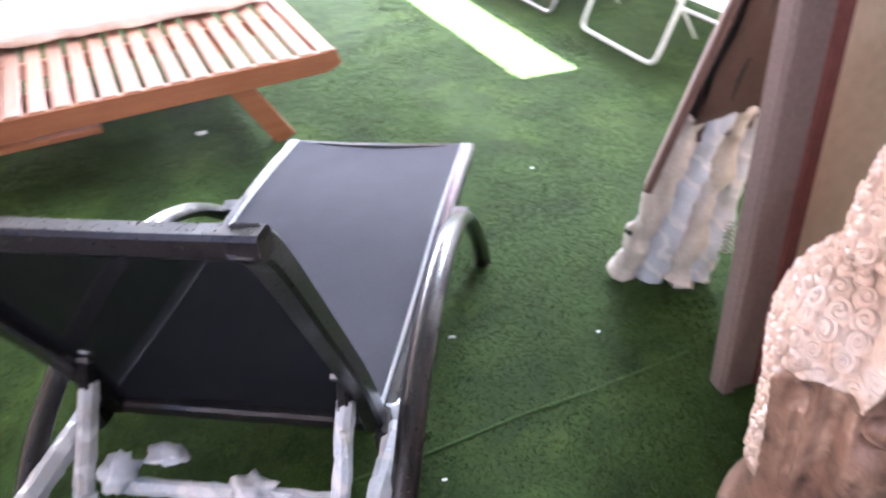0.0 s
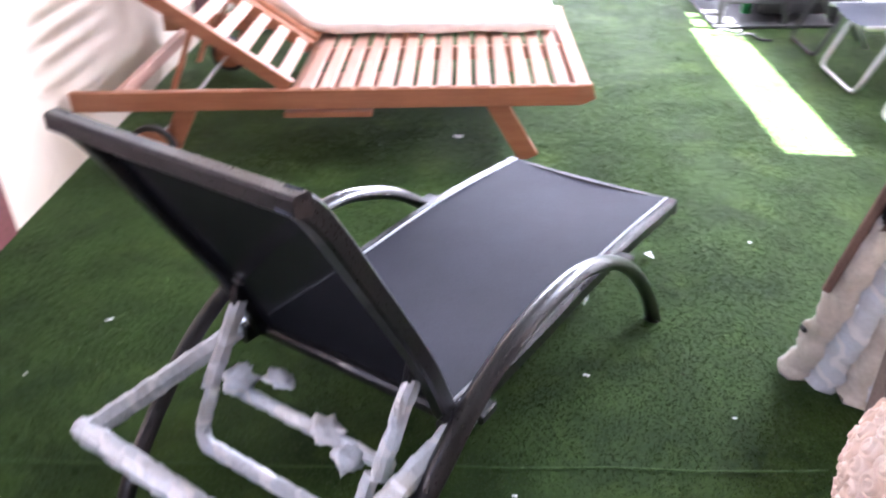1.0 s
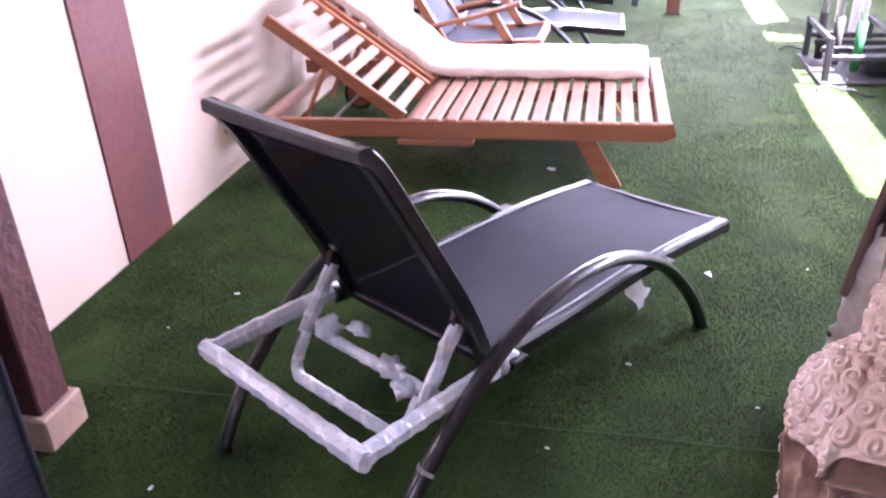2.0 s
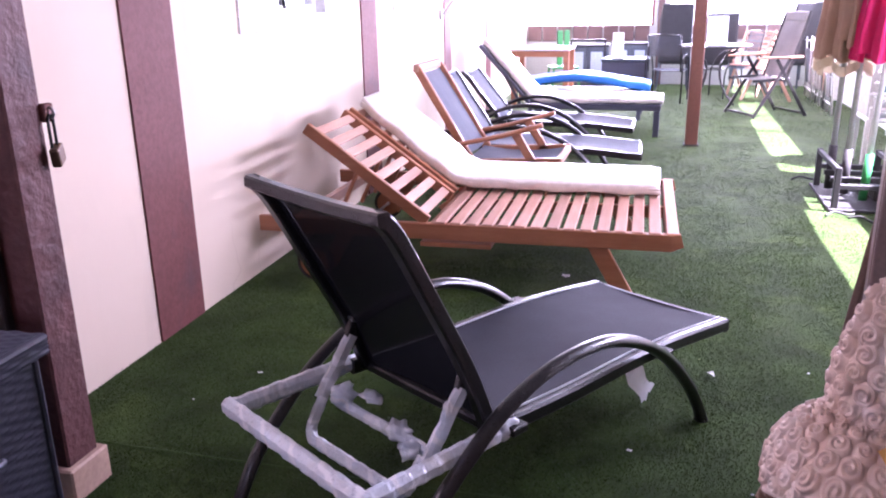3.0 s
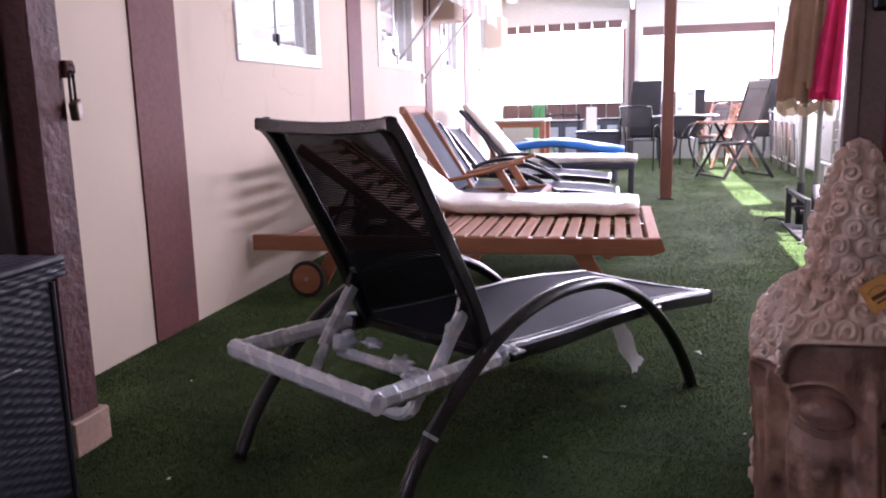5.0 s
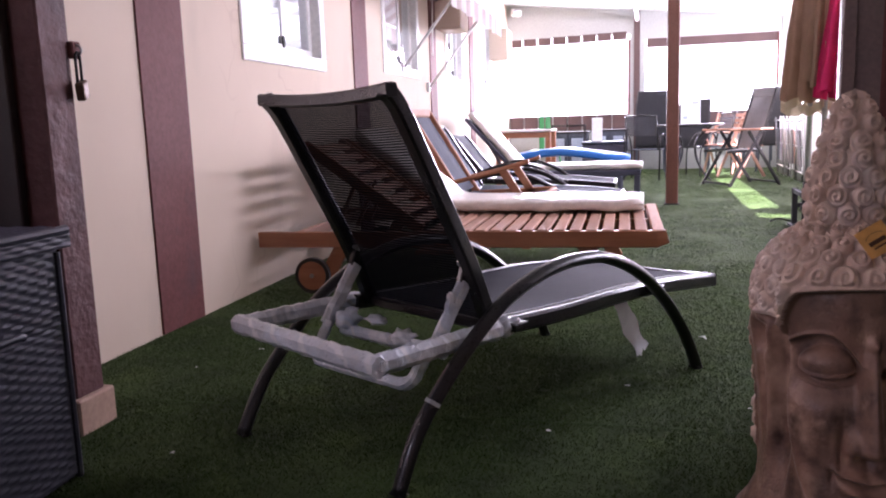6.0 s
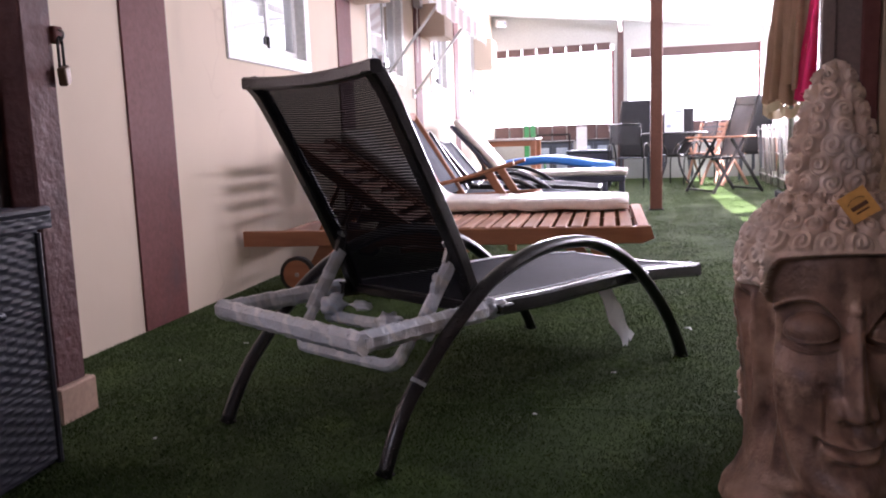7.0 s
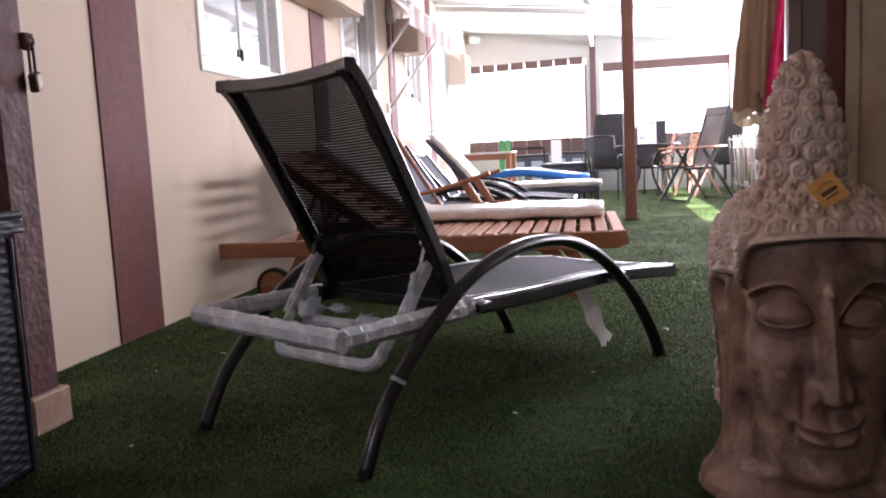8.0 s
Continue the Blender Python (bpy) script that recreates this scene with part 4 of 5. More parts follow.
    smile = 0.181 + 0.010 * (T / 0.30) ** 2 - 0.003 * np.exp(-(T / 0.05) ** 2)
    R += 0.026 * np.exp(-((Z - smile - 0.011) / 0.008) ** 2) * wide + 0.032 * np.exp(-((Z - smile + 0.015) / 0.011) ** 2) * np.exp(-(T / 0.24) ** 4)
    R -= 0.018 * np.exp(-((Z - smile) / 0.0035) ** 2) * wide
    R -= 0.008 * bump(0, 0.214, 0.04, 0.012) + 0.012 * bump(0.34, 0.186, 0.035, 0.014) + 0.012 * bump(-0.34, 0.186, 0.035, 0.014)
    R += 0.013 * np.exp(-(T / 0.048) ** 2 - ((Z - 0.462) / 0.010) ** 2)
    # hair: a raised double rim round the forehead, square at the temples
    drop = np.clip((A - 0.66) / 0.24, 0, 1)
    hairline = 0.572 - 0.012 * (A / 0.66) ** 2 - 0.085 * drop ** 2.5
    temple = step(A - 0.86, 0.012) * step(Z - 0.488, 0.003)
    hair = np.maximum(np.maximum(step(Z - hairline, 0.0025) * step(0.90 - A, 0.02), temple), step(A - 1.76, 0.03) * step(Z - 0.16, 0.01))
    rim = np.exp(-((Z - hairline - 0.002) / 0.006) ** 2) * step(0.90 - A, 0.02)
    R += 0.014 * hair * np.clip((tall - Z) * 22, 0, 1) + 0.026 * np.maximum(step(Z - hairline, 0.0025), temple) * oval + 0.009 * rim
    # a narrow neck ring under the topknot
    R += 0.006 * np.exp(-((Z - 0.676) / 0.006) ** 2)
    # wear
    rng = np.random.default_rng(5)
    fine_wear = rng.normal(size=(nz, nt))
    for _ in range(3):
        fine_wear = (fine_wear + np.roll(fine_wear, 1, 0) + np.roll(fine_wear, 1, 1) + np.roll(fine_wear, -1, 0) + np.roll(fine_wear, -1, 1)) / 5
    fade = np.minimum(1, (tall - Z) * 12)
    R += 0.0012 * fine_wear * fade

    # rows of domed spiral curls, set off row by row along the outline
    curls = np.zeros_like(R)
    along, row = float(np.interp(0.19, fz, fs)), 0
    while along < fs[-1] - 0.010:
        zc, rc = float(np.interp(along, fs, fz)), float(np.interp(along, fs, fr)) + 0.020
        size = 0.0245 * (0.80 if 0.655 < zc < 0.684 else (0.86 if zc > 0.90 else 1.0))
        i0, i1 = np.searchsorted(ss, along - size * 1.1), np.searchsorted(ss, along + size * 1.1)
        n = max(int(2 * math.pi * rc * 0.90 / (size * 1.94)), 4)
        for k in range(n):
            tc = -math.pi + (k + 0.5 * (row % 2)) * 2 * math.pi / n + rng.uniform(-0.03, 0.03)
            grow = size * rng.uniform(0.92, 1.06)
            dt = (T[i0:i1] - tc + math.pi) % (2 * math.pi) - math.pi
            du, dv = dt * rc * 0.92, (ss[i0:i1] - along)[:, None]
            d = np.sqrt(du ** 2 + dv ** 2) / grow
            spiral = np.cos(2 * math.pi * d * 2.0 - np.arctan2(dv, du) + rng.uniform(0, 6.28))
            h = np.where(d < 1, 0.0165 * np.sqrt(np.clip(1 - d ** 2.6, 0, 1)) + 0.0036 * spiral * np.clip(1.05 - d ** 3, 0, 1) * np.minimum(1, d * 5), 0)
            curls[i0:i1] = np.maximum(curls[i0:i1], h)
        along += size * 1.50
        row += 1
    edge = np.where(A < 0.90, hairline + 0.013, 0.492)
    inside = np.maximum(step(Z - edge, 0.003), step(A - 1.78, 0.02) * step(Z - 0.17, 0.006))
    curls *= inside * np.minimum(1, (fs[-1] - ss)[:, None] * 40)
    X, H = R + curls * out_r, Z + curls * out_z
    v = np.stack([X * np.sin(T), -X * np.cos(T) * np.where(np.cos(T) > 0, 0.97, 0.70), H], -1).reshape(-1, 3)
    idx = np.arange(nz * nt).reshape(nz, nt)
    a, b = idx[:-1], idx[1:]
    faces = np.stack([a, np.roll(a, -1, 1), np.roll(b, -1, 1), b], -1).reshape(-1, 4).tolist()
    faces += [idx[-1].tolist(), idx[0][::-1].tolist()]
    # hair faces take the dusty stone with its painted-in light
    slot = (0.25 * (hair[:-1] + hair[1:] + np.roll(hair, -1, 1)[:-1] + np.roll(hair, -1, 1)[1:]) > 0.5).astype(int).reshape(-1).tolist() + [1, 0]
    me = bpy.data.meshes.new("statue")
    me.from_pydata(v.tolist(), [], faces)
    me.materials.append(STONE)
    me.materials.append(LITDUSTYSTONE)
    me.polygons.foreach_set("material_index", slot)
    me.shade_smooth()
    return me


statue = tagged(new("statue_head", statue_mesh()), "weathered brown stone carved head with rows of spiral curls", "statue")
statue.matrix_basis = pose(1.118, 1.565, 0, 0, 0, 4) @ Matrix.Diagonal((0.83, 0.85, 0.978, 1))

tag = thing("price_tag", pose(1.132, 1.413, 0.648, 68, -32, 8) @ Matrix.Scale(0.80, 4), "small orange card tag hung on the stone head", "tag")
part("card", crumple(one_box(-0.034, 0.034, -0.034, 0.034, -0.0008, 0.0008), 0.004, 20), CARD, tag)
part("emblem", sweep(bmesh.new(), [(0.022 * math.cos(t), 0.006 + 0.012 * math.sin(t), 0.0022) for t in np.linspace(0.3, 2.9, 12)], rect(0.004, 0.0008), side=(0, 0, 1)), INK, tag, "dark curved emblem")
part("print_bar", one_box(-0.020, 0.020, -0.008, 0.002, 0.0012, 0.0024), INK, tag, "dark printed bar")
part("print_bar", one_box(-0.016, 0.016, -0.018, -0.014, 0.0012, 0.0024), INK, tag)


# ---------------------------------------------------------------- woven storage box
def weave_sheet(w, h, cell_w=0.034, cell_h=0.0125, sub=3):
    """A woven rattan face in local x (along), z (up), bulging towards -y."""
    nu, nv = int(w / cell_w) * 4, int(h / cell_h) * sub
    u, v = np.meshgrid(np.linspace(0, w, nu + 1), np.linspace(0, h, nv + 1), indexing="ij")
    col, row = u / cell_w, v / cell_h
    over = np.sin(math.pi * (col + np.floor(row)))
    strand = np.abs(np.sin(math.pi * row)) ** 0.5
    y = -0.004 * strand * (0.55 + 0.45 * over)
    verts = np.stack([u, y, v], -1).reshape(-1, 3)
    idx = np.arange((nu + 1) * (nv + 1)).reshape(nu + 1, nv + 1)
    q = np.stack([idx[:-1, :-1], idx[1:, :-1], idx[1:, 1:], idx[:-1, 1:]], -1).reshape(-1, 4)
    me = bpy.data.meshes.new("weave")
    me.from_pydata(verts.tolist(), [], q.tolist())
    me.materials.append(RATTAN)
    me.shade_smooth()
    return me


def weave_part(name, parent, w, h, m):
    ob = new(name, weave_sheet(w, h))
    ob.parent = parent
    ob.matrix_basis = m
    return ob


def storage_box():
    w, d, h = 1.10, 0.52, 0.60
    top = thing("storage_box", pose(-0.735, 1.475, 0, 0, 0, 3), "dark grey woven rattan storage box with a closed lid", "storage box")
    part("core", one_box(-w + 0.008, -0.008, -d + 0.008, -0.008, 0.0, h), RATTAN, top)
    weave_part("front_weave", top, w, h, pose(-w, -d, 0.01))
    weave_part("side_weave", top, d, h, pose(0, -d, 0.01, 0, 0, 90))
    for x, y in ((0, -d), (0, 0), (-w, -d)):
        part("corner_trim", sweep(bmesh.new(), [(x, y, 0.0), (x, y, h)], circle(0.010, 8), side=(1, 0, 0)), RATTAN, top)
    lid = part("lid", one_box(-w - 0.015, 0.015, -d - 0.015, 0.015, h + 0.012, h + 0.058), RATTAN, top)
    weave_part("lid_front", lid, w + 0.06, 0.05, pose(-w - 0.03, -d - 0.022, h + 0.01))
    weave_part("lid_side", lid, d + 0.06, 0.05, pose(0.022, -d - 0.03, h + 0.01, 0, 0, 90))
    weave_part("lid_top", lid, w + 0.05, d + 0.05, pose(-w - 0.025, -d - 0.025, h + 0.060, -90))
    part("lid_rim", sweep(bmesh.new(), [(0.02, -d - 0.02, h + 0.055), (0.02, 0.02, h + 0.055)], circle(0.012, 8), side=(1, 0, 0)), RATTAN, lid)
    part("lid_rim", sweep(bmesh.new(), [(-w, -d - 0.02, h + 0.055), (0.02, -d - 0.02, h + 0.055)], circle(0.012, 8)), RATTAN, lid)
    handle = sweep(bmesh.new(), spline([(0.012, -d + 0.14, 0.42), (0.03, -d + 0.18, 0.43), (0.03, -d + 0.32, 0.43), (0.012, -d + 0.36, 0.42)], 5), circle(0.009, 8), side=(0, 0, 1))
    part("handle", handle, RATTAN, top, "woven carrying handle", True)
    part("caster", one_box(-0.05, -0.02, -0.06, -0.02, 0, 0.01), RUBBER, top)


storage_box()

# padlock on the brown wall end
lock = thing("padlock", pose(-0.928, 1.868, 1.03), "worn brown padlock hanging from a rusty hasp on the wall end", "padlock")
part("hasp", one_box(-0.018, 0.004, -0.016, 0.022, 0.085, 0.135, 0.004), BROWN, lock, "painted steel hasp")
part("staple", tube([(0.004 + 0.014 * math.sin(t), 0.004, 0.110 + 0.014 * math.cos(t)) for t in np.linspace(0, math.pi, 9)], 0.004, 8, side=(0, 1, 0)), STEEL, lock, "steel staple", True)
part("shackle", tube([(0.006, 0.010, 0.0), (0.006, 0.010, 0.06)] + [(0.006, 0.010 * math.cos(t), 0.085 + 0.018 * math.sin(t)) for t in np.linspace(0.3, math.pi - 0.3, 9)]
                     + [(0.006, -0.010, 0.06), (0.006, -0.010, 0.0)], 0.0042, 8, side=(1, 0, 0)), RUBBER, lock, "dark steel shackle", True)
part("body", one_box(-0.004, 0.022, -0.030, 0.026, -0.034, 0.020, 0.006, m=pose(0, 0, 0, 16, 0, 24), seg=2), BRASS, lock)
part("keyhole", one_box(0.006, 0.012, -0.006, 0.0, -0.036, -0.033, m=pose(0, 0, 0, 16, 0, 24)), RUBBER, lock)


# ---------------------------------------------------------------- door beside the statue
def door():
    top = thing("door_1", pose(1.16, 1.92, 0, 0, 0, -6), "open brown aluminium door with black lever handle and cream panel", "door", kind="structure")
    part("stile", one_box(0, 0.125, -0.025, 0.025, 0.01, 2.25, 0.005), DOORPAINT, top)
    part("stile_edge", one_box(0.002, 0.034, -0.034, -0.022, 0.012, 2.25, 0.003), DOORPAINT, top)
    part("stile_bead", one_box(0.088, 0.128, -0.032, 0.03, 0.015, 2.24, 0.004), BROWN, top, "dark inner bead")
    part("panel", one_box(0.13, 0.92, -0.012, 0.012, 0.14, 2.2), DOORPANEL, top, "cream infill panel")
    part("bottom_rail", one_box(0.128, 0.92, -0.025, 0.025, 0.012, 0.135, 0.004), BROWN, top)
    part("panel_rib", one_box(0.13, 0.165, -0.022, -0.010, 0.14, 2.2, 0.004), DOORPANEL, top)
    handle = part("lever_plate", one_box(0.045, 0.083, -0.040, -0.026, 1.20, 1.42, 0.010, seg=2), BLACKMETAL, top, "black handle plate")
    part("lever", sweep(bmesh.new(), rounded([(0.064, -0.035, 1.285), (0.064, -0.085, 1.285), (0.19, -0.088, 1.285)], 0.02), circle(0.011, 10), side=(0, 0, 1)), BLACKMETAL, handle, "black lever", True)


door()
solo("wall_door_side", one_box(2.12, 3.2, 1.9, 2.06, -0.05, 2.4), PLASTER, "cream wall beside the brown door", "wall", kind="structure")


# folded armchairs wrapped in plastic, leaning on the door
def leaning_chair():
    top = thing("folded_chair", pose(0, 0, 0), "folded brown garden chair in plastic wrap leaning on the door", "folded chair")
    foot = [(1.245, 2.42), (1.295, 2.37), (1.35, 2.325), (1.40, 2.30)]
    head = [(1.26, 2.10), (1.34, 2.11), (1.44, 2.16), (1.52, 2.20)]
    for k, ((fx, fy), (hx, hy)) in enumerate(zip(foot, head)):
        a, b = Vector((fx, fy, 0.015)), Vector((hx, hy, 0.98))
        pts = [a.lerp(b, t) for t in (0, 0.08, 0.2, 0.35, 0.5, 0.6)]
        run = spline(pts, 8)
        scales = [1.25 - 0.35 * i / len(run) + 0.25 * noise.noise(Vector((i * 0.35, k * 5, 0))) for i in range(len(run))]
        scales[0] *= 1.2
        bm = sweep(bmesh.new(), run, circle(0.034, 12, 0.028), side=(0.7, -0.7, 0), scales=scales)
        part("wrapped_leg", crumple(crumple(bm, 0.018, 14, k * 2.7), 0.008, 45, k), WRAP if k % 2 else FILMWRAP, top, "leg wrapped in crumpled plastic", True)
        part("frame_tube", sweep(bmesh.new(), [a.lerp(b, 0.55), b], rect(0.026, 0.03), side=(0.7, -0.7, 0)), RUBBER, top)
    for i, (s0, s1, off) in enumerate(((0.42, 1.0, -0.035), (0.50, 0.98, 0.02), (0.56, 0.96, 0.05))):
        def place(u, v, s0=s0, s1=s1, off=off):
            f = Vector((1.235 + 0.19 * u, 2.42 - 0.13 * u, 0.015))
            h = Vector((1.25 + 0.28 * u, 2.10 + 0.10 * u, 1.0))
            p = f.lerp(h, s0 + (s1 - s0) * v)
            return p + Vector((-0.3, -0.9, 0.3)) * (off + 0.012 * math.sin(6 * u + 9 * v))
        part("seat_cloth", crumple(panel_grid(place, 8, 14, 0.012), 0.012, 9, i), BROWNFABRIC, top, "folded brown cloth", True)
    part("side_board", sweep(bmesh.new(), [(1.225, 2.33, 0.36), (1.235, 2.09, 1.0)], rect(0.022, 0.07), side=(0.7, -0.7, 0)), BROWNFABRIC, top)
    coil = [(1.36 + 0.013 * math.cos(t), 2.16 + 0.013 * math.sin(t), 0.20 + 0.0023 * t) for t in np.linspace(0, 40, 130)]
    part("spring", sweep(bmesh.new(), coil, circle(0.0022, 5), side=(0, 0, 1)), STEEL, top, "steel coil spring")
    part("clip", one_box(1.205, 1.235, 2.37, 2.395, 0.175, 0.19, 0.004), RUBBER, top)


FILMWRAP = material("bubble_wrap", (0.62, 0.55, 0.48), (0.72, 0.68, 0.63), 0.4, coarse=15, fine=60, bump=0.8, dist=0.006, coat=0.3)
leaning_chair()


# ---------------------------------------------------------------- parasols on their stand
def parasol(name, x, y, z0, z1, r, mat, label, lean=(0, 0), pole_mat=None, sleeve=RUBBER, trim=None, seed=0):
    top = thing(name, pose(x, y, 0), label, "parasol", "closed parasols")
    tip = Vector((lean[0], lean[1], z1 + 0.1))
    at = lambda z: Vector((lean[0] * z / z1, lean[1] * z / z1, z))
    part("pole", tube([at(0.05), tip], 0.019, 12, side=(1, 0, 0)), pole_mat or GREYEDWHITE, top, "", True)
    part("sleeve", tube([at(0.04), at(0.36)], 0.03, 12, side=(1, 0, 0)), sleeve, top, "base sleeve", True)

    def place(u, v):
        t = u * 2 * math.pi
        z = z0 + (z1 - z0) * v
        fold = 1 + (0.22 * math.sin(9 * t + seed) + 0.10 * math.sin(17 * t + 2 * seed)) * (1 - 0.5 * v)
        rr = r * (1 - 0.72 * v ** 1.3) * fold + 0.004
        c = at(z)
        return (c.x + rr * math.cos(t), c.y + rr * math.sin(t), z + 0.03 * math.sin(5 * t + seed) * (1 - v))

    part("canopy", crumple(panel_grid(place, 96, 24), 0.01, 7, seed), mat, top, "folded canopy hanging in pleats", True)
    if trim:
        def edge(u, v):
            t = u * 2 * math.pi
            rr = r * 1.03 * (1 + 0.2 * math.sin(9 * t + seed))
            c = at(z0)
            return (c.x + rr * math.cos(t), c.y + rr * math.sin(t), z0 - 0.02 - 0.07 * v + 0.035 * math.sin(5 * t + seed))
        part("valance", panel_grid(edge, 96, 2), trim, top, "cream valance", True)
    return top


parasol("parasol", 1.90, 6.32, 0.98, 2.45, 0.165, BEIGE, "closed beige parasol with a cream valance on the stand", trim=CREAMCANVAS, seed=1)
parasol("parasol", 2.06, 5.98, 1.00, 2.42, 0.175, PINK, "closed bright pink parasol with a green base sleeve", sleeve=GREEN, lean=(0.06, 0), pole_mat=WHITE, seed=2)
parasol("parasol", 1.97, 6.16, 1.08, 2.40, 0.13, BEIGE, "closed beige parasol between the others", seed=4)
stand = thing("parasol_stand", pose(2.15, 6.15, 0), "low dark metal stand holding several closed parasols", "parasol stand")
part("base_plate", one_box(-0.34, 0.42, -0.40, 0.42, 0.0, 0.02, 0.004), RUBBER, stand)
for yy in (-0.36, -0.12, 0.12, 0.36):
    part("bar", one_box(-0.30, 0.42, yy - 0.018, yy + 0.018, 0.15, 0.185, 0.004), RUBBER, stand)
for xx in (-0.30, 0.10, 0.40):
    for yy in (-0.36, 0.36):
        part("upright", one_box(xx - 0.02, xx + 0.02, yy - 0.02, yy + 0.02, 0.0, 0.30, 0.004), RUBBER, stand)
    part("cross_bar", one_box(xx - 0.016, xx + 0.016, -0.36, 0.36, 0.26, 0.295, 0.004), RUBBER, stand)
part("counterweight", one_box(-0.05, 0.4, -0.3, 0.3, 0.06, 0.14, 0.01), RUBBER, stand)
for k, (x, y, a) in enumerate(((1.86, 5.62, 20), (1.98, 5.50, -30), (1.80, 6.72, 10))):
    bm = tube(spline([(-0.10, 0, 0.012), (-0.03, 0.02, 0.03), (0.05, -0.01, 0.014), (0.11, 0.02, 0.012)], 5), 0.008, 7)
    solo("chain_scrap", bm, RUBBER, "short dark metal fitting lying on the turf", "metal fitting", "loose fittings", smooth=True, m=pose(x, y, 0.002, 0, 0, a))


# ---------------------------------------------------------------- folding beds by the open side
def folding_bed(m, tube_mat, cloth, label, length=0.72, width=0.62):
    top = thing("folding_bed", m, label, "folding bed", "folding beds")
    for x in (0.06, length - 0.06):
        leg = rounded([(x + 0.10, -width / 2, 0.33), (x - 0.04, -width / 2, 0.012), (x - 0.04, width / 2, 0.012), (x + 0.10, width / 2, 0.33)], 0.06)
        part("leg_frame", tube(leg, 0.011, 10, side=(1, 0.1, 0.2)), tube_mat, top, "", True)
    for s in (-1, 1):
        part("side_tube", tube([(0, s * width / 2, 0.34), (length, s * width / 2, 0.34)], 0.012, 10), tube_mat, top, "", True)
        part("brace", tube([(0.10, s * width / 2, 0.33), (0.24, s * width / 2, 0.10)], 0.008, 8), tube_mat, top, "", True)
    part("cloth", panel_grid(lambda u, v: (0.01 + (length - 0.02) * v, (u - 0.5) * width, 0.35 - 0.03 * math.sin(math.pi * u)), 8, 8, 0.004), cloth, top, "", True)
    return top


folding_bed(pose(2.22, 3.98, 0), WHITE, PAPER, "white tubular folding bed with white cloth by the terrace side")
folding_bed(pose(2.19, 4.78, 0), STEEL, GREYMESH, "grey tubular folding bed standing behind the white one", width=0.46)
folding_bed(pose(2.20, 5.35, 0), RUBBER, TEAL, "dark tubular folding bed with teal cloth near the parasols", width=0.40)


# ---------------------------------------------------------------- furniture at the far end
def stacked_chairs(x, y, turn, count, label, h0=0.42, back=0.72):
    for i in range(count):
        z = i * 0.045
        top = thing("stacked_chair", pose(x + 0.006 * i, y - 0.005 * i, z, 0, 0, turn + 1.2 * (i % 3)), label, "chair", "stacked chairs")
        part("seat", one_box(-0.23, 0.23, -0.22, 0.22, h0 - 0.03, h0 + 0.01, 0.012), BLACKWEAVE, top)
        part("backrest", one_box(-0.23, 0.23, 0.19, 0.225, h0 + 0.02, h0 + back, 0.015, m=pose(0, 0, 0, -6)), BLACKWEAVE, top)
        for sx in (-1, 1):
            for sy in (-1, 1):
                part("leg", sweep(bmesh.new(), [(sx * 0.21, sy * 0.2, h0), (sx * 0.235, sy * 0.235, 0.0)], rect(0.024, 0.024)), SLATE, top)
            part("armrest", one_box(sx * 0.24 - 0.02, sx * 0.24 + 0.02, -0.2, 0.22, h0 + 0.2, h0 + 0.225, 0.008), SLATE, top)


stacked_chairs(0.77, 13.35, 180, 5, "dark grey woven armchair in a tall stack")
stacked_chairs(1.44, 13.45, 180, 3, "dark grey woven armchair in a stack by the window", 0.40, 0.68)
stacked_chairs(2.50, 13.2, 200, 5, "dark woven armchair stacked in the corner")


def metal_armchair(m, label):
    top = thing("mesh_armchair", m, label, "chair", "cafe chairs")
    for s in (-1, 1):
        arm = rounded([(-0.24, s * 0.25, 0), (-0.22, s * 0.25, 0.62), (0.10, s * 0.25, 0.64), (0.24, s * 0.25, 0.40), (0.24, s * 0.25, 0)], 0.12, 8)
        part("arm_frame", tube(arm, 0.011, 8), BLACKMETAL, top, "", True)
        part("back_post", tube([(-0.20, s * 0.22, 0.42), (-0.30, s * 0.22, 0.90)], 0.011, 8), BLACKMETAL, top, "", True)
    part("top_rail", tube([(-0.30, -0.22, 0.90), (-0.32, 0, 0.915), (-0.30, 0.22, 0.90)], 0.011, 8, side=(1, 0, 0)), BLACKMETAL, top, "", True)
    part("seat", panel_grid(lambda u, v: (-0.20 + 0.44 * v, (u - 0.5) * 0.46, 0.43 - 0.02 * math.sin(3.14 * v)), 6, 6, 0.008), GREYMESH, top)
    part("backrest", panel_grid(lambda u, v: (-0.215 - 0.09 * v, (u - 0.5) * 0.44, 0.62 + 0.27 * v), 6, 6), OPENMESH, top, "open woven back")
    return top


metal_armchair(pose(0.70, 11.72, 0, 0, 0, 78), "dark metal armchair with woven back at the round table")
metal_armchair(pose(1.62, 12.35, 0, 0, 0, 200), "dark metal armchair behind the round table")
table = thing("round_table", pose(1.30, 11.65, 0), "round dark metal table with curved legs", "table")
part("tabletop", lathe(bmesh.new(), [(0.46, 0.742), (0.475, 0.75), (0.475, 0.765), (0.46, 0.772)], 40), BLACKMETAL, table)
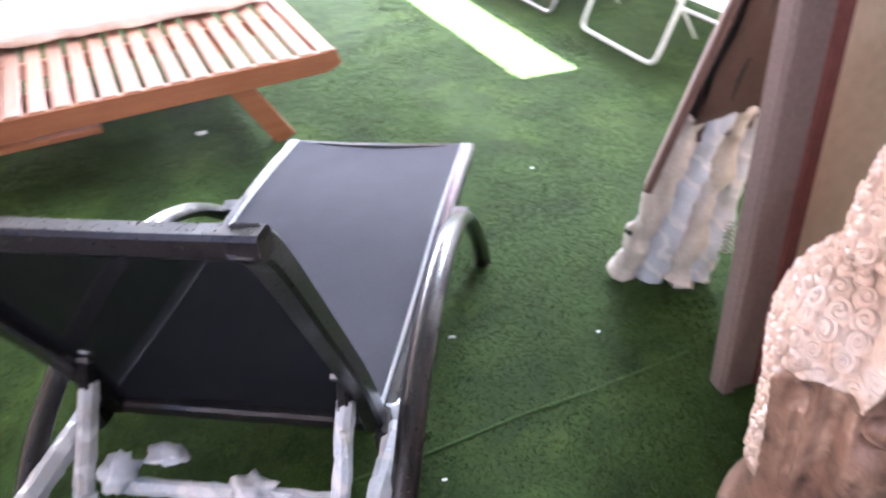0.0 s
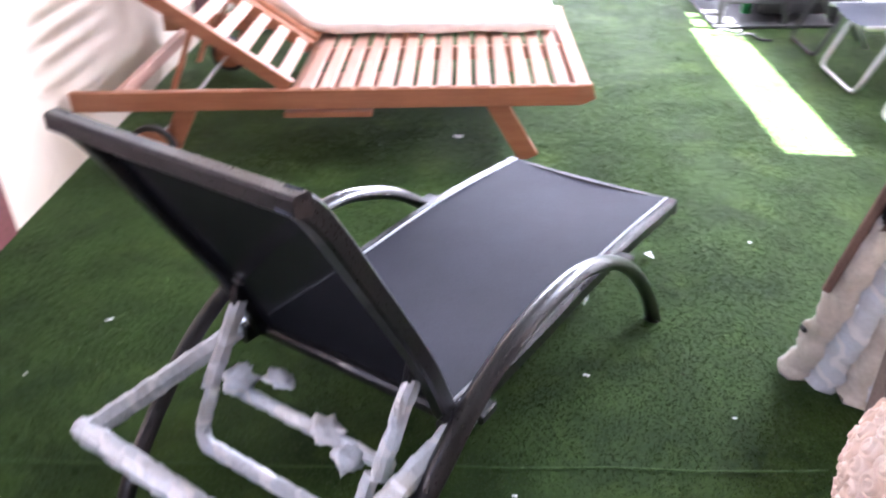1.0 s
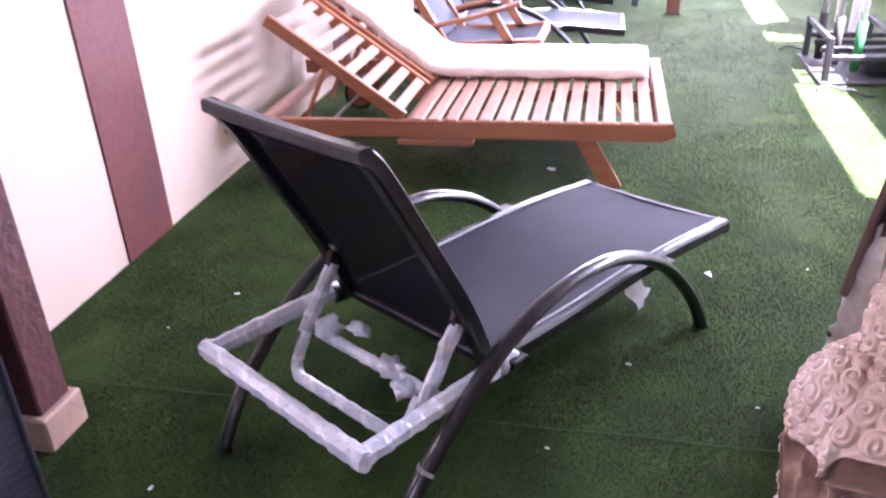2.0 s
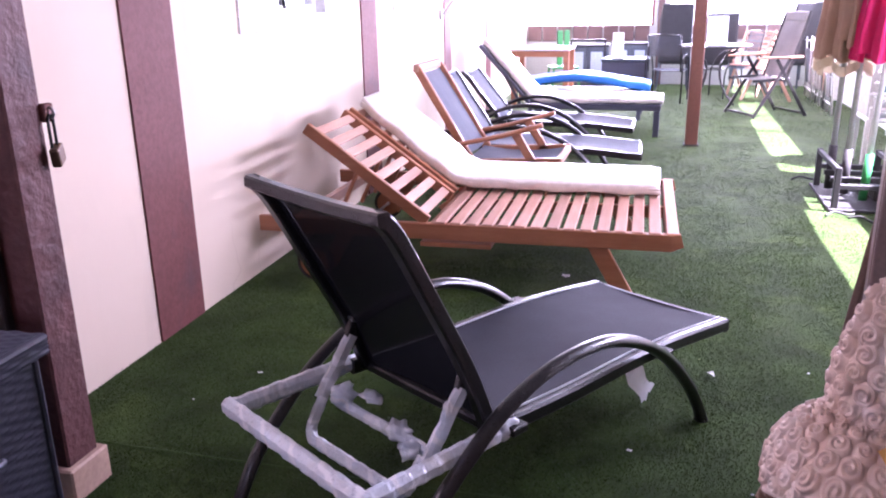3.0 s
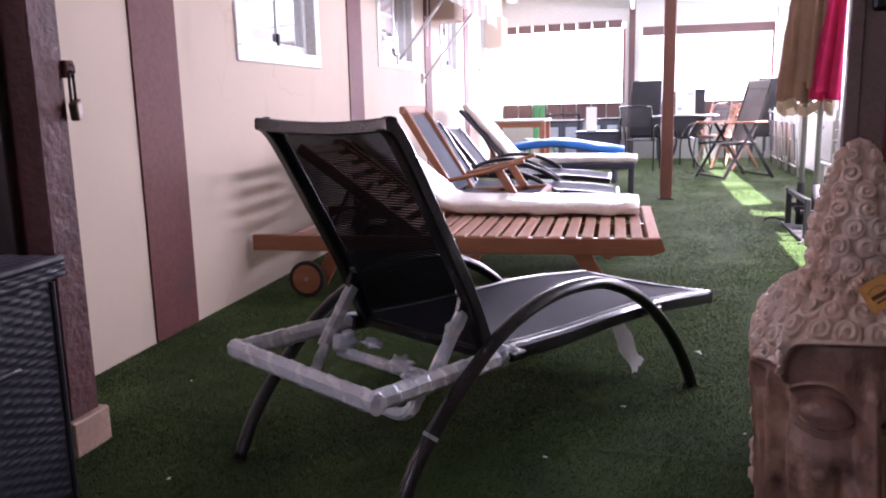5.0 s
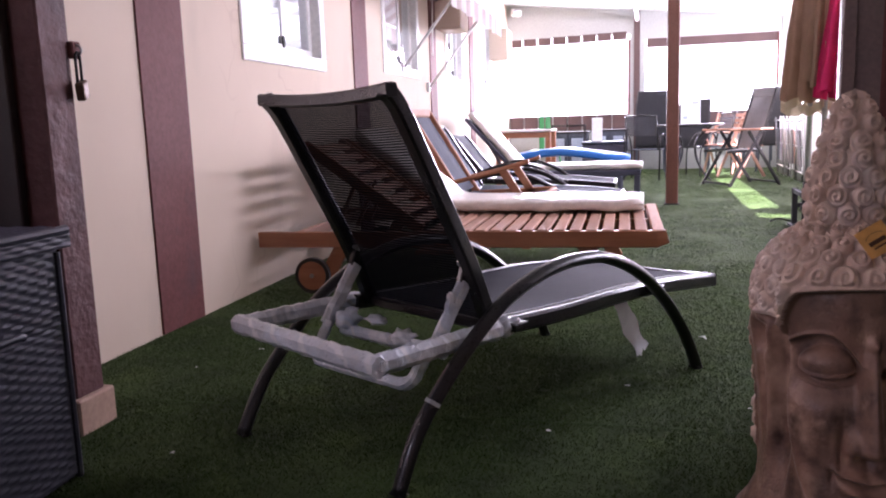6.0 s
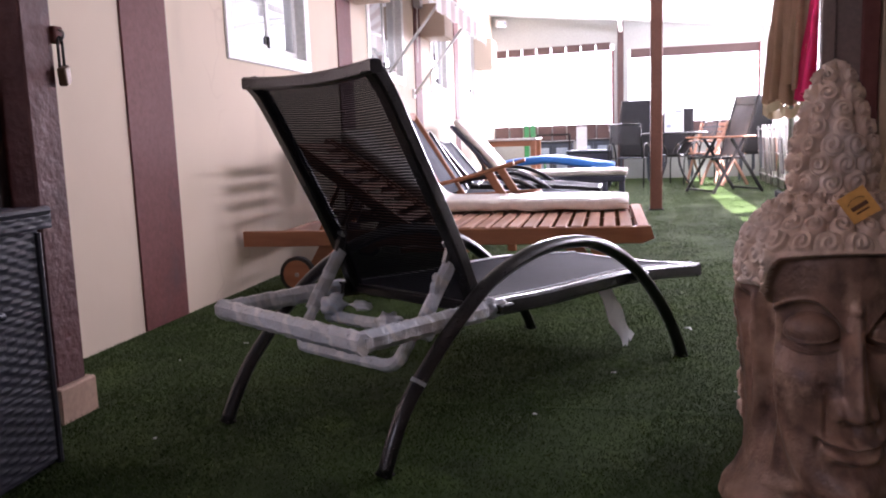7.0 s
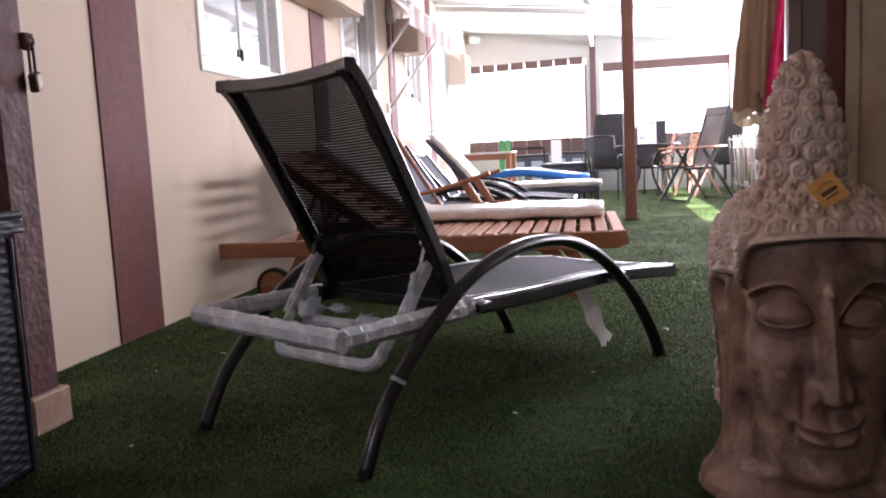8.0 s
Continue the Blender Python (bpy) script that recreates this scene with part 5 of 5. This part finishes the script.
for k in range(4):
    a = math.radians(45 + 90 * k)
    run = spline([(0.40 * math.cos(a), 0.40 * math.sin(a), 0.74), (0.16 * math.cos(a), 0.16 * math.sin(a), 0.56), (0.13 * math.cos(a), 0.13 * math.sin(a), 0.36),
                  (0.24 * math.cos(a), 0.24 * math.sin(a), 0.14), (0.40 * math.cos(a), 0.40 * math.sin(a), 0.0)], 6)
    part("leg", tube(run, 0.012, 8, side=(0, 0, 1)), BLACKMETAL, table, "", True)
part("ring", tube([(0.14 * math.cos(t), 0.14 * math.sin(t), 0.45) for t in np.linspace(0, 6.283, 20, endpoint=False)], 0.008, 6, side=(0, 0, 1), closed=True), BLACKMETAL, table)


def notice(x, y, z, w, h, label, printed):
    top = thing("notice_stand", pose(x, y, z, -6, 0, 0), label, "notice", "white notices")
    part("sheet", one_box(-w / 2, w / 2, -0.003, 0.003, 0.006, h, 0.001), PAPER, top)
    part("foot", one_box(-w / 2, w / 2, -0.05, 0.05, 0.0, 0.006), PAPER, top)
    if printed:
        for k, (a, b, c, d) in enumerate(((0.02, 0.1, 0.75, 0.82), (-0.1, 0.08, 0.6, 0.62), (-0.1, 0.1, 0.5, 0.52), (-0.1, -0.04, 0.18, 0.3), (-0.02, 0.1, 0.24, 0.26))):
            part("print_bar", one_box(a * w * 4, b * w * 4, -0.0045, -0.0032, c * h, d * h), GREYINK, top)


notice(1.31, 11.5, 0.772, 0.26, 0.37, "white printed notice standing on the round table", True)


def recliner():
    """A high-backed folding armchair that faces -x."""
    top = thing("folding_recliner", pose(1.86, 10.55, 0, 0, 0, 28), "folding garden recliner, dark legs, grey sling, wooden armrests", "chair")
    for s in (-1, 1):
        y = s * 0.30
        part("leg", sweep(bmesh.new(), [(0.10, y, 0.68), (-0.33, y, 0.0)], rect(0.022, 0.04)), BLACKMETAL, top)
        part("leg", sweep(bmesh.new(), [(-0.08, y, 0.68), (0.38, y, 0.0)], rect(0.022, 0.04)), BLACKMETAL, top)
        part("back_rail", sweep(bmesh.new(), [(0.12, s * 0.225, 0.44), (0.36, s * 0.225, 1.21)], rect(0.022, 0.035)), BLACKMETAL, top)
        part("seat_rail", sweep(bmesh.new(), [(-0.34, s * 0.26, 0.43), (0.14, s * 0.26, 0.44)], rect(0.022, 0.035)), BLACKMETAL, top)
        part("armrest", one_box(-0.34, 0.26, y - 0.025, y + 0.025, 0.685, 0.71, 0.008), TEAK, top, "wooden armrest")
    for x in (-0.31, 0.36):
        part("foot_bar", one_box(x - 0.012, x + 0.012, -0.3, 0.3, 0.02, 0.045, 0.004), BLACKMETAL, top)
    part("back_sling", panel_grid(lambda u, v: (0.12 + 0.24 * v, (u - 0.5) * 0.42, 0.46 + 0.75 * v), 6, 8, 0.008), LIGHTMESH, top)
    part("seat_sling", panel_grid(lambda u, v: (-0.34 + 0.47 * v, (u - 0.5) * 0.5, 0.445 - 0.02 * math.sin(3.14 * v)), 6, 6, 0.008), LIGHTMESH, top)
    part("headrest", one_box(0.315, 0.365, -0.20, 0.20, 1.09, 1.21, 0.02, seg=2), LIGHTMESH, top)


recliner()


def wooden_chair(m):
    top = thing("wooden_folding_chair", m, "folding teak chair standing beside the table", "chair", "wooden chairs")
    for s in (-1, 1):
        y = s * 0.22
        part("back_leg", sweep(bmesh.new(), [(0.26, y, 0.90), (-0.22, y, 0.0)], rect(0.022, 0.045)), TEAKY, top)
        part("front_leg", sweep(bmesh.new(), [(-0.12, y, 0.52), (0.24, y, 0.0)], rect(0.022, 0.045)), TEAKY, top)
        part("armrest", one_box(-0.22, 0.2, y - 0.025, y + 0.025, 0.62, 0.645, 0.006), TEAKY, top)
    for i in range(5):
        part("seat_slat", one_box(-0.2 + 0.085 * i, -0.13 + 0.085 * i, -0.22, 0.22, 0.43, 0.448, 0.004), TEAKY, top)
    for i in range(4):
        part("back_slat", one_box(0.13 + 0.035 * i, 0.145 + 0.035 * i, -0.21, 0.21, 0.62 + 0.075 * i, 0.67 + 0.075 * i, 0.004), TEAKY, top)


wooden_chair(pose(2.02, 11.9, 0, 0, 0, 35))
wooden_chair(pose(1.86, 12.6, 0, 0, 0, 60))

# folded chairs leaning in a row by the side sheeting
for k in range(11):
    yy = 10.75 + 0.18 * k
    mat = WHITE if k % 3 != 1 else STEEL
    top = thing("folded_chair", pose(2.64 + 0.012 * (k % 4), yy, 0, 0, -5 + (k * 7) % 5, 4 * math.sin(k * 2.1)), "folded pale metal chair leaning in a row", "folded chair", "folded chairs")
    for s in (-1, 1):
        part("side_tube", tube([(0, s * 0.2, 0.0), (0.02, s * 0.2, 0.80 + 0.02 * (k % 3))], 0.012, 8), mat, top, "", True)
    for z in (0.12, 0.45, 0.78):
        part("rung", tube([(0.0, -0.2, z), (0.0, 0.2, z)], 0.010, 8, side=(1, 0, 0)), mat, top, "", True)
    part("folded_seat", one_box(-0.012, 0.004, -0.10, 0.10, 0.2, 0.66, 0.004), (LIGHTMESH, STEEL, SLATE, TEAKY)[k % 4], top)

# white moulded chairs with teal cushions behind the parasols
for k in range(3):
    top = thing("moulded_chair", pose(2.55 + 0.008 * k, 7.55 - 0.007 * k, 0.09 * k, 0, 0, 90 + 1.5 * k), "white moulded plastic armchair in a low stack", "chair", "moulded chairs")
    part("seat", one_box(-0.25, 0.25, -0.24, 0.24, 0.38, 0.42, 0.015), WHITE, top)
    part("backrest", one_box(-0.25, 0.25, 0.20, 0.24, 0.42, 0.80, 0.018), WHITE, top)
    for sx in (-1, 1):
        part("armrest", one_box(sx * 0.26 - 0.025, sx * 0.26 + 0.025, -0.22, 0.24, 0.60, 0.63, 0.01), WHITE, top)
        for sy in (-1, 1):
            part("leg", one_box(sx * 0.25 - 0.025, sx * 0.25 + 0.025, sy * 0.22 - 0.025, sy * 0.22 + 0.025, 0.0, 0.60 if sy < 0 else 0.42, 0.006), WHITE, top)
for k in range(2):
    solo("seat_pad", crumple(one_box(-0.21, 0.21, -0.21, 0.21, 0, 0.075, 0.028, seg=3), 0.006, 9, k), TEAL, "square teal seat pad stacked on the white chair", "cushion", "seat pads", smooth=True,
         m=pose(2.53, 7.53, 0.605 + 0.078 * k, 0, 0, 90 + 5 * k))

# cabinets and small things under the end window
def cabinet(x0, x1, y, d, h, label, doors):
    top = thing("low_cabinet", pose(x0, y, 0), label, "cabinet", "low cabinets")
    w = x1 - x0
    part("body", one_box(0, w, 0, d, 0.03, h, 0.006), SLATE, top)
    part("top", one_box(-0.02, w + 0.02, -0.02, d, h, h + 0.03, 0.005), RUBBER, top)
    for k in range(doors):
        a, b = 0.02 + (w - 0.04) * k / doors + 0.008, 0.02 + (w - 0.04) * (k + 1) / doors - 0.008
        dr = part("cabinet_door", one_box(a, b, -0.016, 0.0, 0.06, h - 0.03, 0.004), SLATE, top)
        part("door_panel", one_box(a + 0.05, b - 0.05, -0.022, -0.014, 0.11, h - 0.08, 0.004), GREYINK, dr)
    part("plinth", one_box(0.02, w - 0.02, 0.03, d - 0.02, 0, 0.03), RUBBER, top)


cabinet(-0.86, -0.22, 13.1, 0.4, 0.66, "low slate-grey cabinet with panelled doors", 2)
cabinet(-0.16, 0.42, 13.2, 0.4, 0.68, "low slate-grey cabinet beside the end wall", 2)
chest = thing("dark_chest", pose(0.10, 12.35, 0), "dark rectangular chest standing on the turf", "chest")
part("body", one_box(-0.33, 0.33, -0.25, 0.25, 0.0, 0.50, 0.012), RATTAN, chest)
part("lid", one_box(-0.345, 0.345, -0.265, 0.265, 0.503, 0.545, 0.012), SLATE, chest)
notice(-0.02, 12.30, 0.546, 0.16, 0.36, "plain white card standing on the dark chest", False)

tt = thing("teak_table", pose(-0.95, 11.2, 0), "teak garden table with a pale top", "table")
part("tabletop", one_box(-0.40, 0.40, -0.36, 0.36, 0.735, 0.765, 0.006), CUSHION, tt, "pale covered top")
part("apron", one_box(-0.37, 0.37, -0.33, -0.30, 0.655, 0.732, 0.004), TEAK, tt)
part("apron", one_box(-0.37, 0.37, 0.30, 0.33, 0.655, 0.732, 0.004), TEAK, tt)
for sx in (-1, 1):
    for sy in (-1, 1):
        part("leg", one_box(sx * 0.35 - 0.035, sx * 0.35 + 0.035, sy * 0.31 - 0.035, sy * 0.31 + 0.035, 0, 0.734, 0.006), TEAK, tt)
gc = thing("green_chair", pose(-0.78, 12.0, 0, 0, 0, 20), "bright green plastic chair behind the teak table", "chair")
part("seat", one_box(-0.2, 0.2, -0.2, 0.2, 0.42, 0.45, 0.012), GREEN, gc)
for k in range(2):
    part("back_slat", one_box(-0.05 + 0.1 * k, 0.03 + 0.1 * k, 0.18, 0.205, 0.45, 0.95, 0.008), GREEN, gc)
for sx in (-1, 1):
    for sy in (-1, 1):
        part("leg", sweep(bmesh.new(), [(sx * 0.17, sy * 0.17, 0.42), (sx * 0.22, sy * 0.22, 0)], rect(0.03, 0.03)), GREEN, gc)
ff = thing("black_frame", pose(-0.45, 12.4, 0), "black rectangular metal side table frame", "table")
for x in (-0.26, 0.24):
    part("post", one_box(x - 0.015, x + 0.015, -0.015, 0.015, 0, 0.78, 0.003), BLACKMETAL, ff)
part("top_bar", one_box(-0.275, 0.255, -0.015, 0.015, 0.78, 0.81, 0.003), BLACKMETAL, ff)
part("low_bar", one_box(-0.245, 0.225, -0.012, 0.012, 0.08, 0.105, 0.003), BLACKMETAL, ff)


# ---------------------------------------------------------------- on the left wall: shade boxes and awning
def wall_box(y0, y1, z0, z1, depth, label):
    top = thing("wall_box", WEST, label, "wall box", "wall boxes", "structure")
    part("shell", one_box(0.0, depth, y0, y1, z0, z1, 0.008), PLASTER, top)
    # tan sheet below the shell paints in the underside's shade
    part("underside", one_box(0.02, depth - 0.03, y0 + 0.03, y1 - 0.03, z0 - 0.006, z0 - 0.002), DOORPANEL, top, "tan underside sheet coloured as if in shadow")


wall_box(5.11, 6.10, 1.895, 2.5, 0.30, "cream boxed cover projecting from the wall")
wall_box(8.38, 8.85, 1.90, 2.25, 0.28, "cream boxed cover under the awning")
wall_box(11.97, 12.5, 1.82, 2.28, 0.28, "cream boxed cover near the end of the wall")


def awning():
    """Striped cloth from a roller on the wall to a front bar, held by two arms."""
    top = thing("awning", WEST, "folded striped awning on wall arms", "awning")
    y0, y1, zw = 6.45, 9.20, 2.42
    part("roller", tube([(0.10, y0, zw), (0.10, y1, zw)], 0.045, 12, side=(1, 0, 0)), WHITE, top, "", True)
    n = 14
    for k in range(n):
        a, b = y0 + (y1 - y0) * k / n, y0 + (y1 - y0) * (k + 1) / n

        def place(u, v, a=a, b=b):
            return (0.12 + 0.48 * v, a + (b - a) * u, zw + 0.03 - 0.40 * v - 0.05 * math.sin(3.14 * v))

        def drop(u, v, a=a, b=b):
            y = a + (b - a) * u
            return (0.61 + 0.012 * math.sin(30 * y), y, zw - 0.37 - 0.17 * v - 0.03 * v * abs(math.sin(6 * y)))
        mat = STRIPEGREY if k % 2 else STRIPEWHITE
        part("stripe", panel_grid(place, 1, 8), mat, top, "", True)
        part("valance_strip", panel_grid(drop, 3, 4), mat, top, "", True)
    part("front_bar", tube([(0.60, y0, zw - 0.375), (0.60, y1, zw - 0.375)], 0.018, 10, side=(1, 0, 0)), WHITE, top, "", True)
    for yy, zl, far in ((6.97, 1.42, -0.22), (7.94, 1.27, 0.16)):
        part("arm", tube([(0.03, yy, zl), (0.595, yy + far, zw - 0.40)], 0.014, 8), WHITE, top, "white metal arm", True)
        part("wall_plate", one_box(0.0, 0.03, yy - 0.03, yy + 0.03, zl - 0.05, zl + 0.05, 0.004), WHITE, top)
    part("wind_gear", one_box(0.02, 0.10, 8.02, 8.14, 2.16, 2.30, 0.008), STEEL, top, "grey metal gearbox")
    part("crank_rod", tube([(0.06, 8.04, 2.16), (0.05, 8.02, 1.60)], 0.006, 6), WHITE, top)


awning()
spot = thing("wall_spotlight", pose(LEFT_X - 0.10, FAR_Y - 0.14, 2.74, 20, 0, 30), "small white spotlight under the roof corner", "lamp")
part("housing", one_box(-0.09, 0.09, -0.05, 0.05, -0.06, 0.06, 0.012), WHITE, spot)
part("lens", one_box(-0.07, 0.07, -0.056, -0.05, -0.045, 0.045), PLATE, spot)
part("bracket", tube([(0, 0.05, 0), (0, 0.12, 0.10)], 0.01, 6), STEEL, spot)
lamp = thing("ceiling_lamp", pose(0.58, 9.2, 2.42), "small white lamp fixed to the roof beam", "lamp")
part("body", lathe(bmesh.new(), [(0.03, 0.09), (0.06, 0.06), (0.07, 0.0), (0.05, -0.05), (0.01, -0.06)], 18), WHITE, lamp, "", True)
part("stem", tube([(0, 0, 0.08), (0, 0, 0.16)], 0.012, 8, side=(1, 0, 0)), WHITE, lamp)

# scraps on the turf
for k, (x, y, s) in enumerate(((0.253, 4.027, 0.022), (-0.783, 2.612, 0.016), (0.937, 3.014, 0.024), (0.66, 2.38, 0.010), (1.02, 2.22, 0.008), (-0.55, 1.62, 0.010),
                               (-0.92, 2.35, 0.007), (0.45, 1.95, 0.007), (1.30, 3.1, 0.008))):
    bm = panel_grid(lambda u, v: ((u - 0.5) * s * 1.6, (v - 0.5) * s, 0.5 * s * noise.noise(Vector((u * 3, v * 3, k)))), 4, 3)
    solo("paper_scrap", crumple(bm, s * 0.4, 40, k), PAPER, "small white scrap lying on the turf", "scrap", "scraps on the turf", m=pose(x, y, 0.016, 8, 5, k * 50))
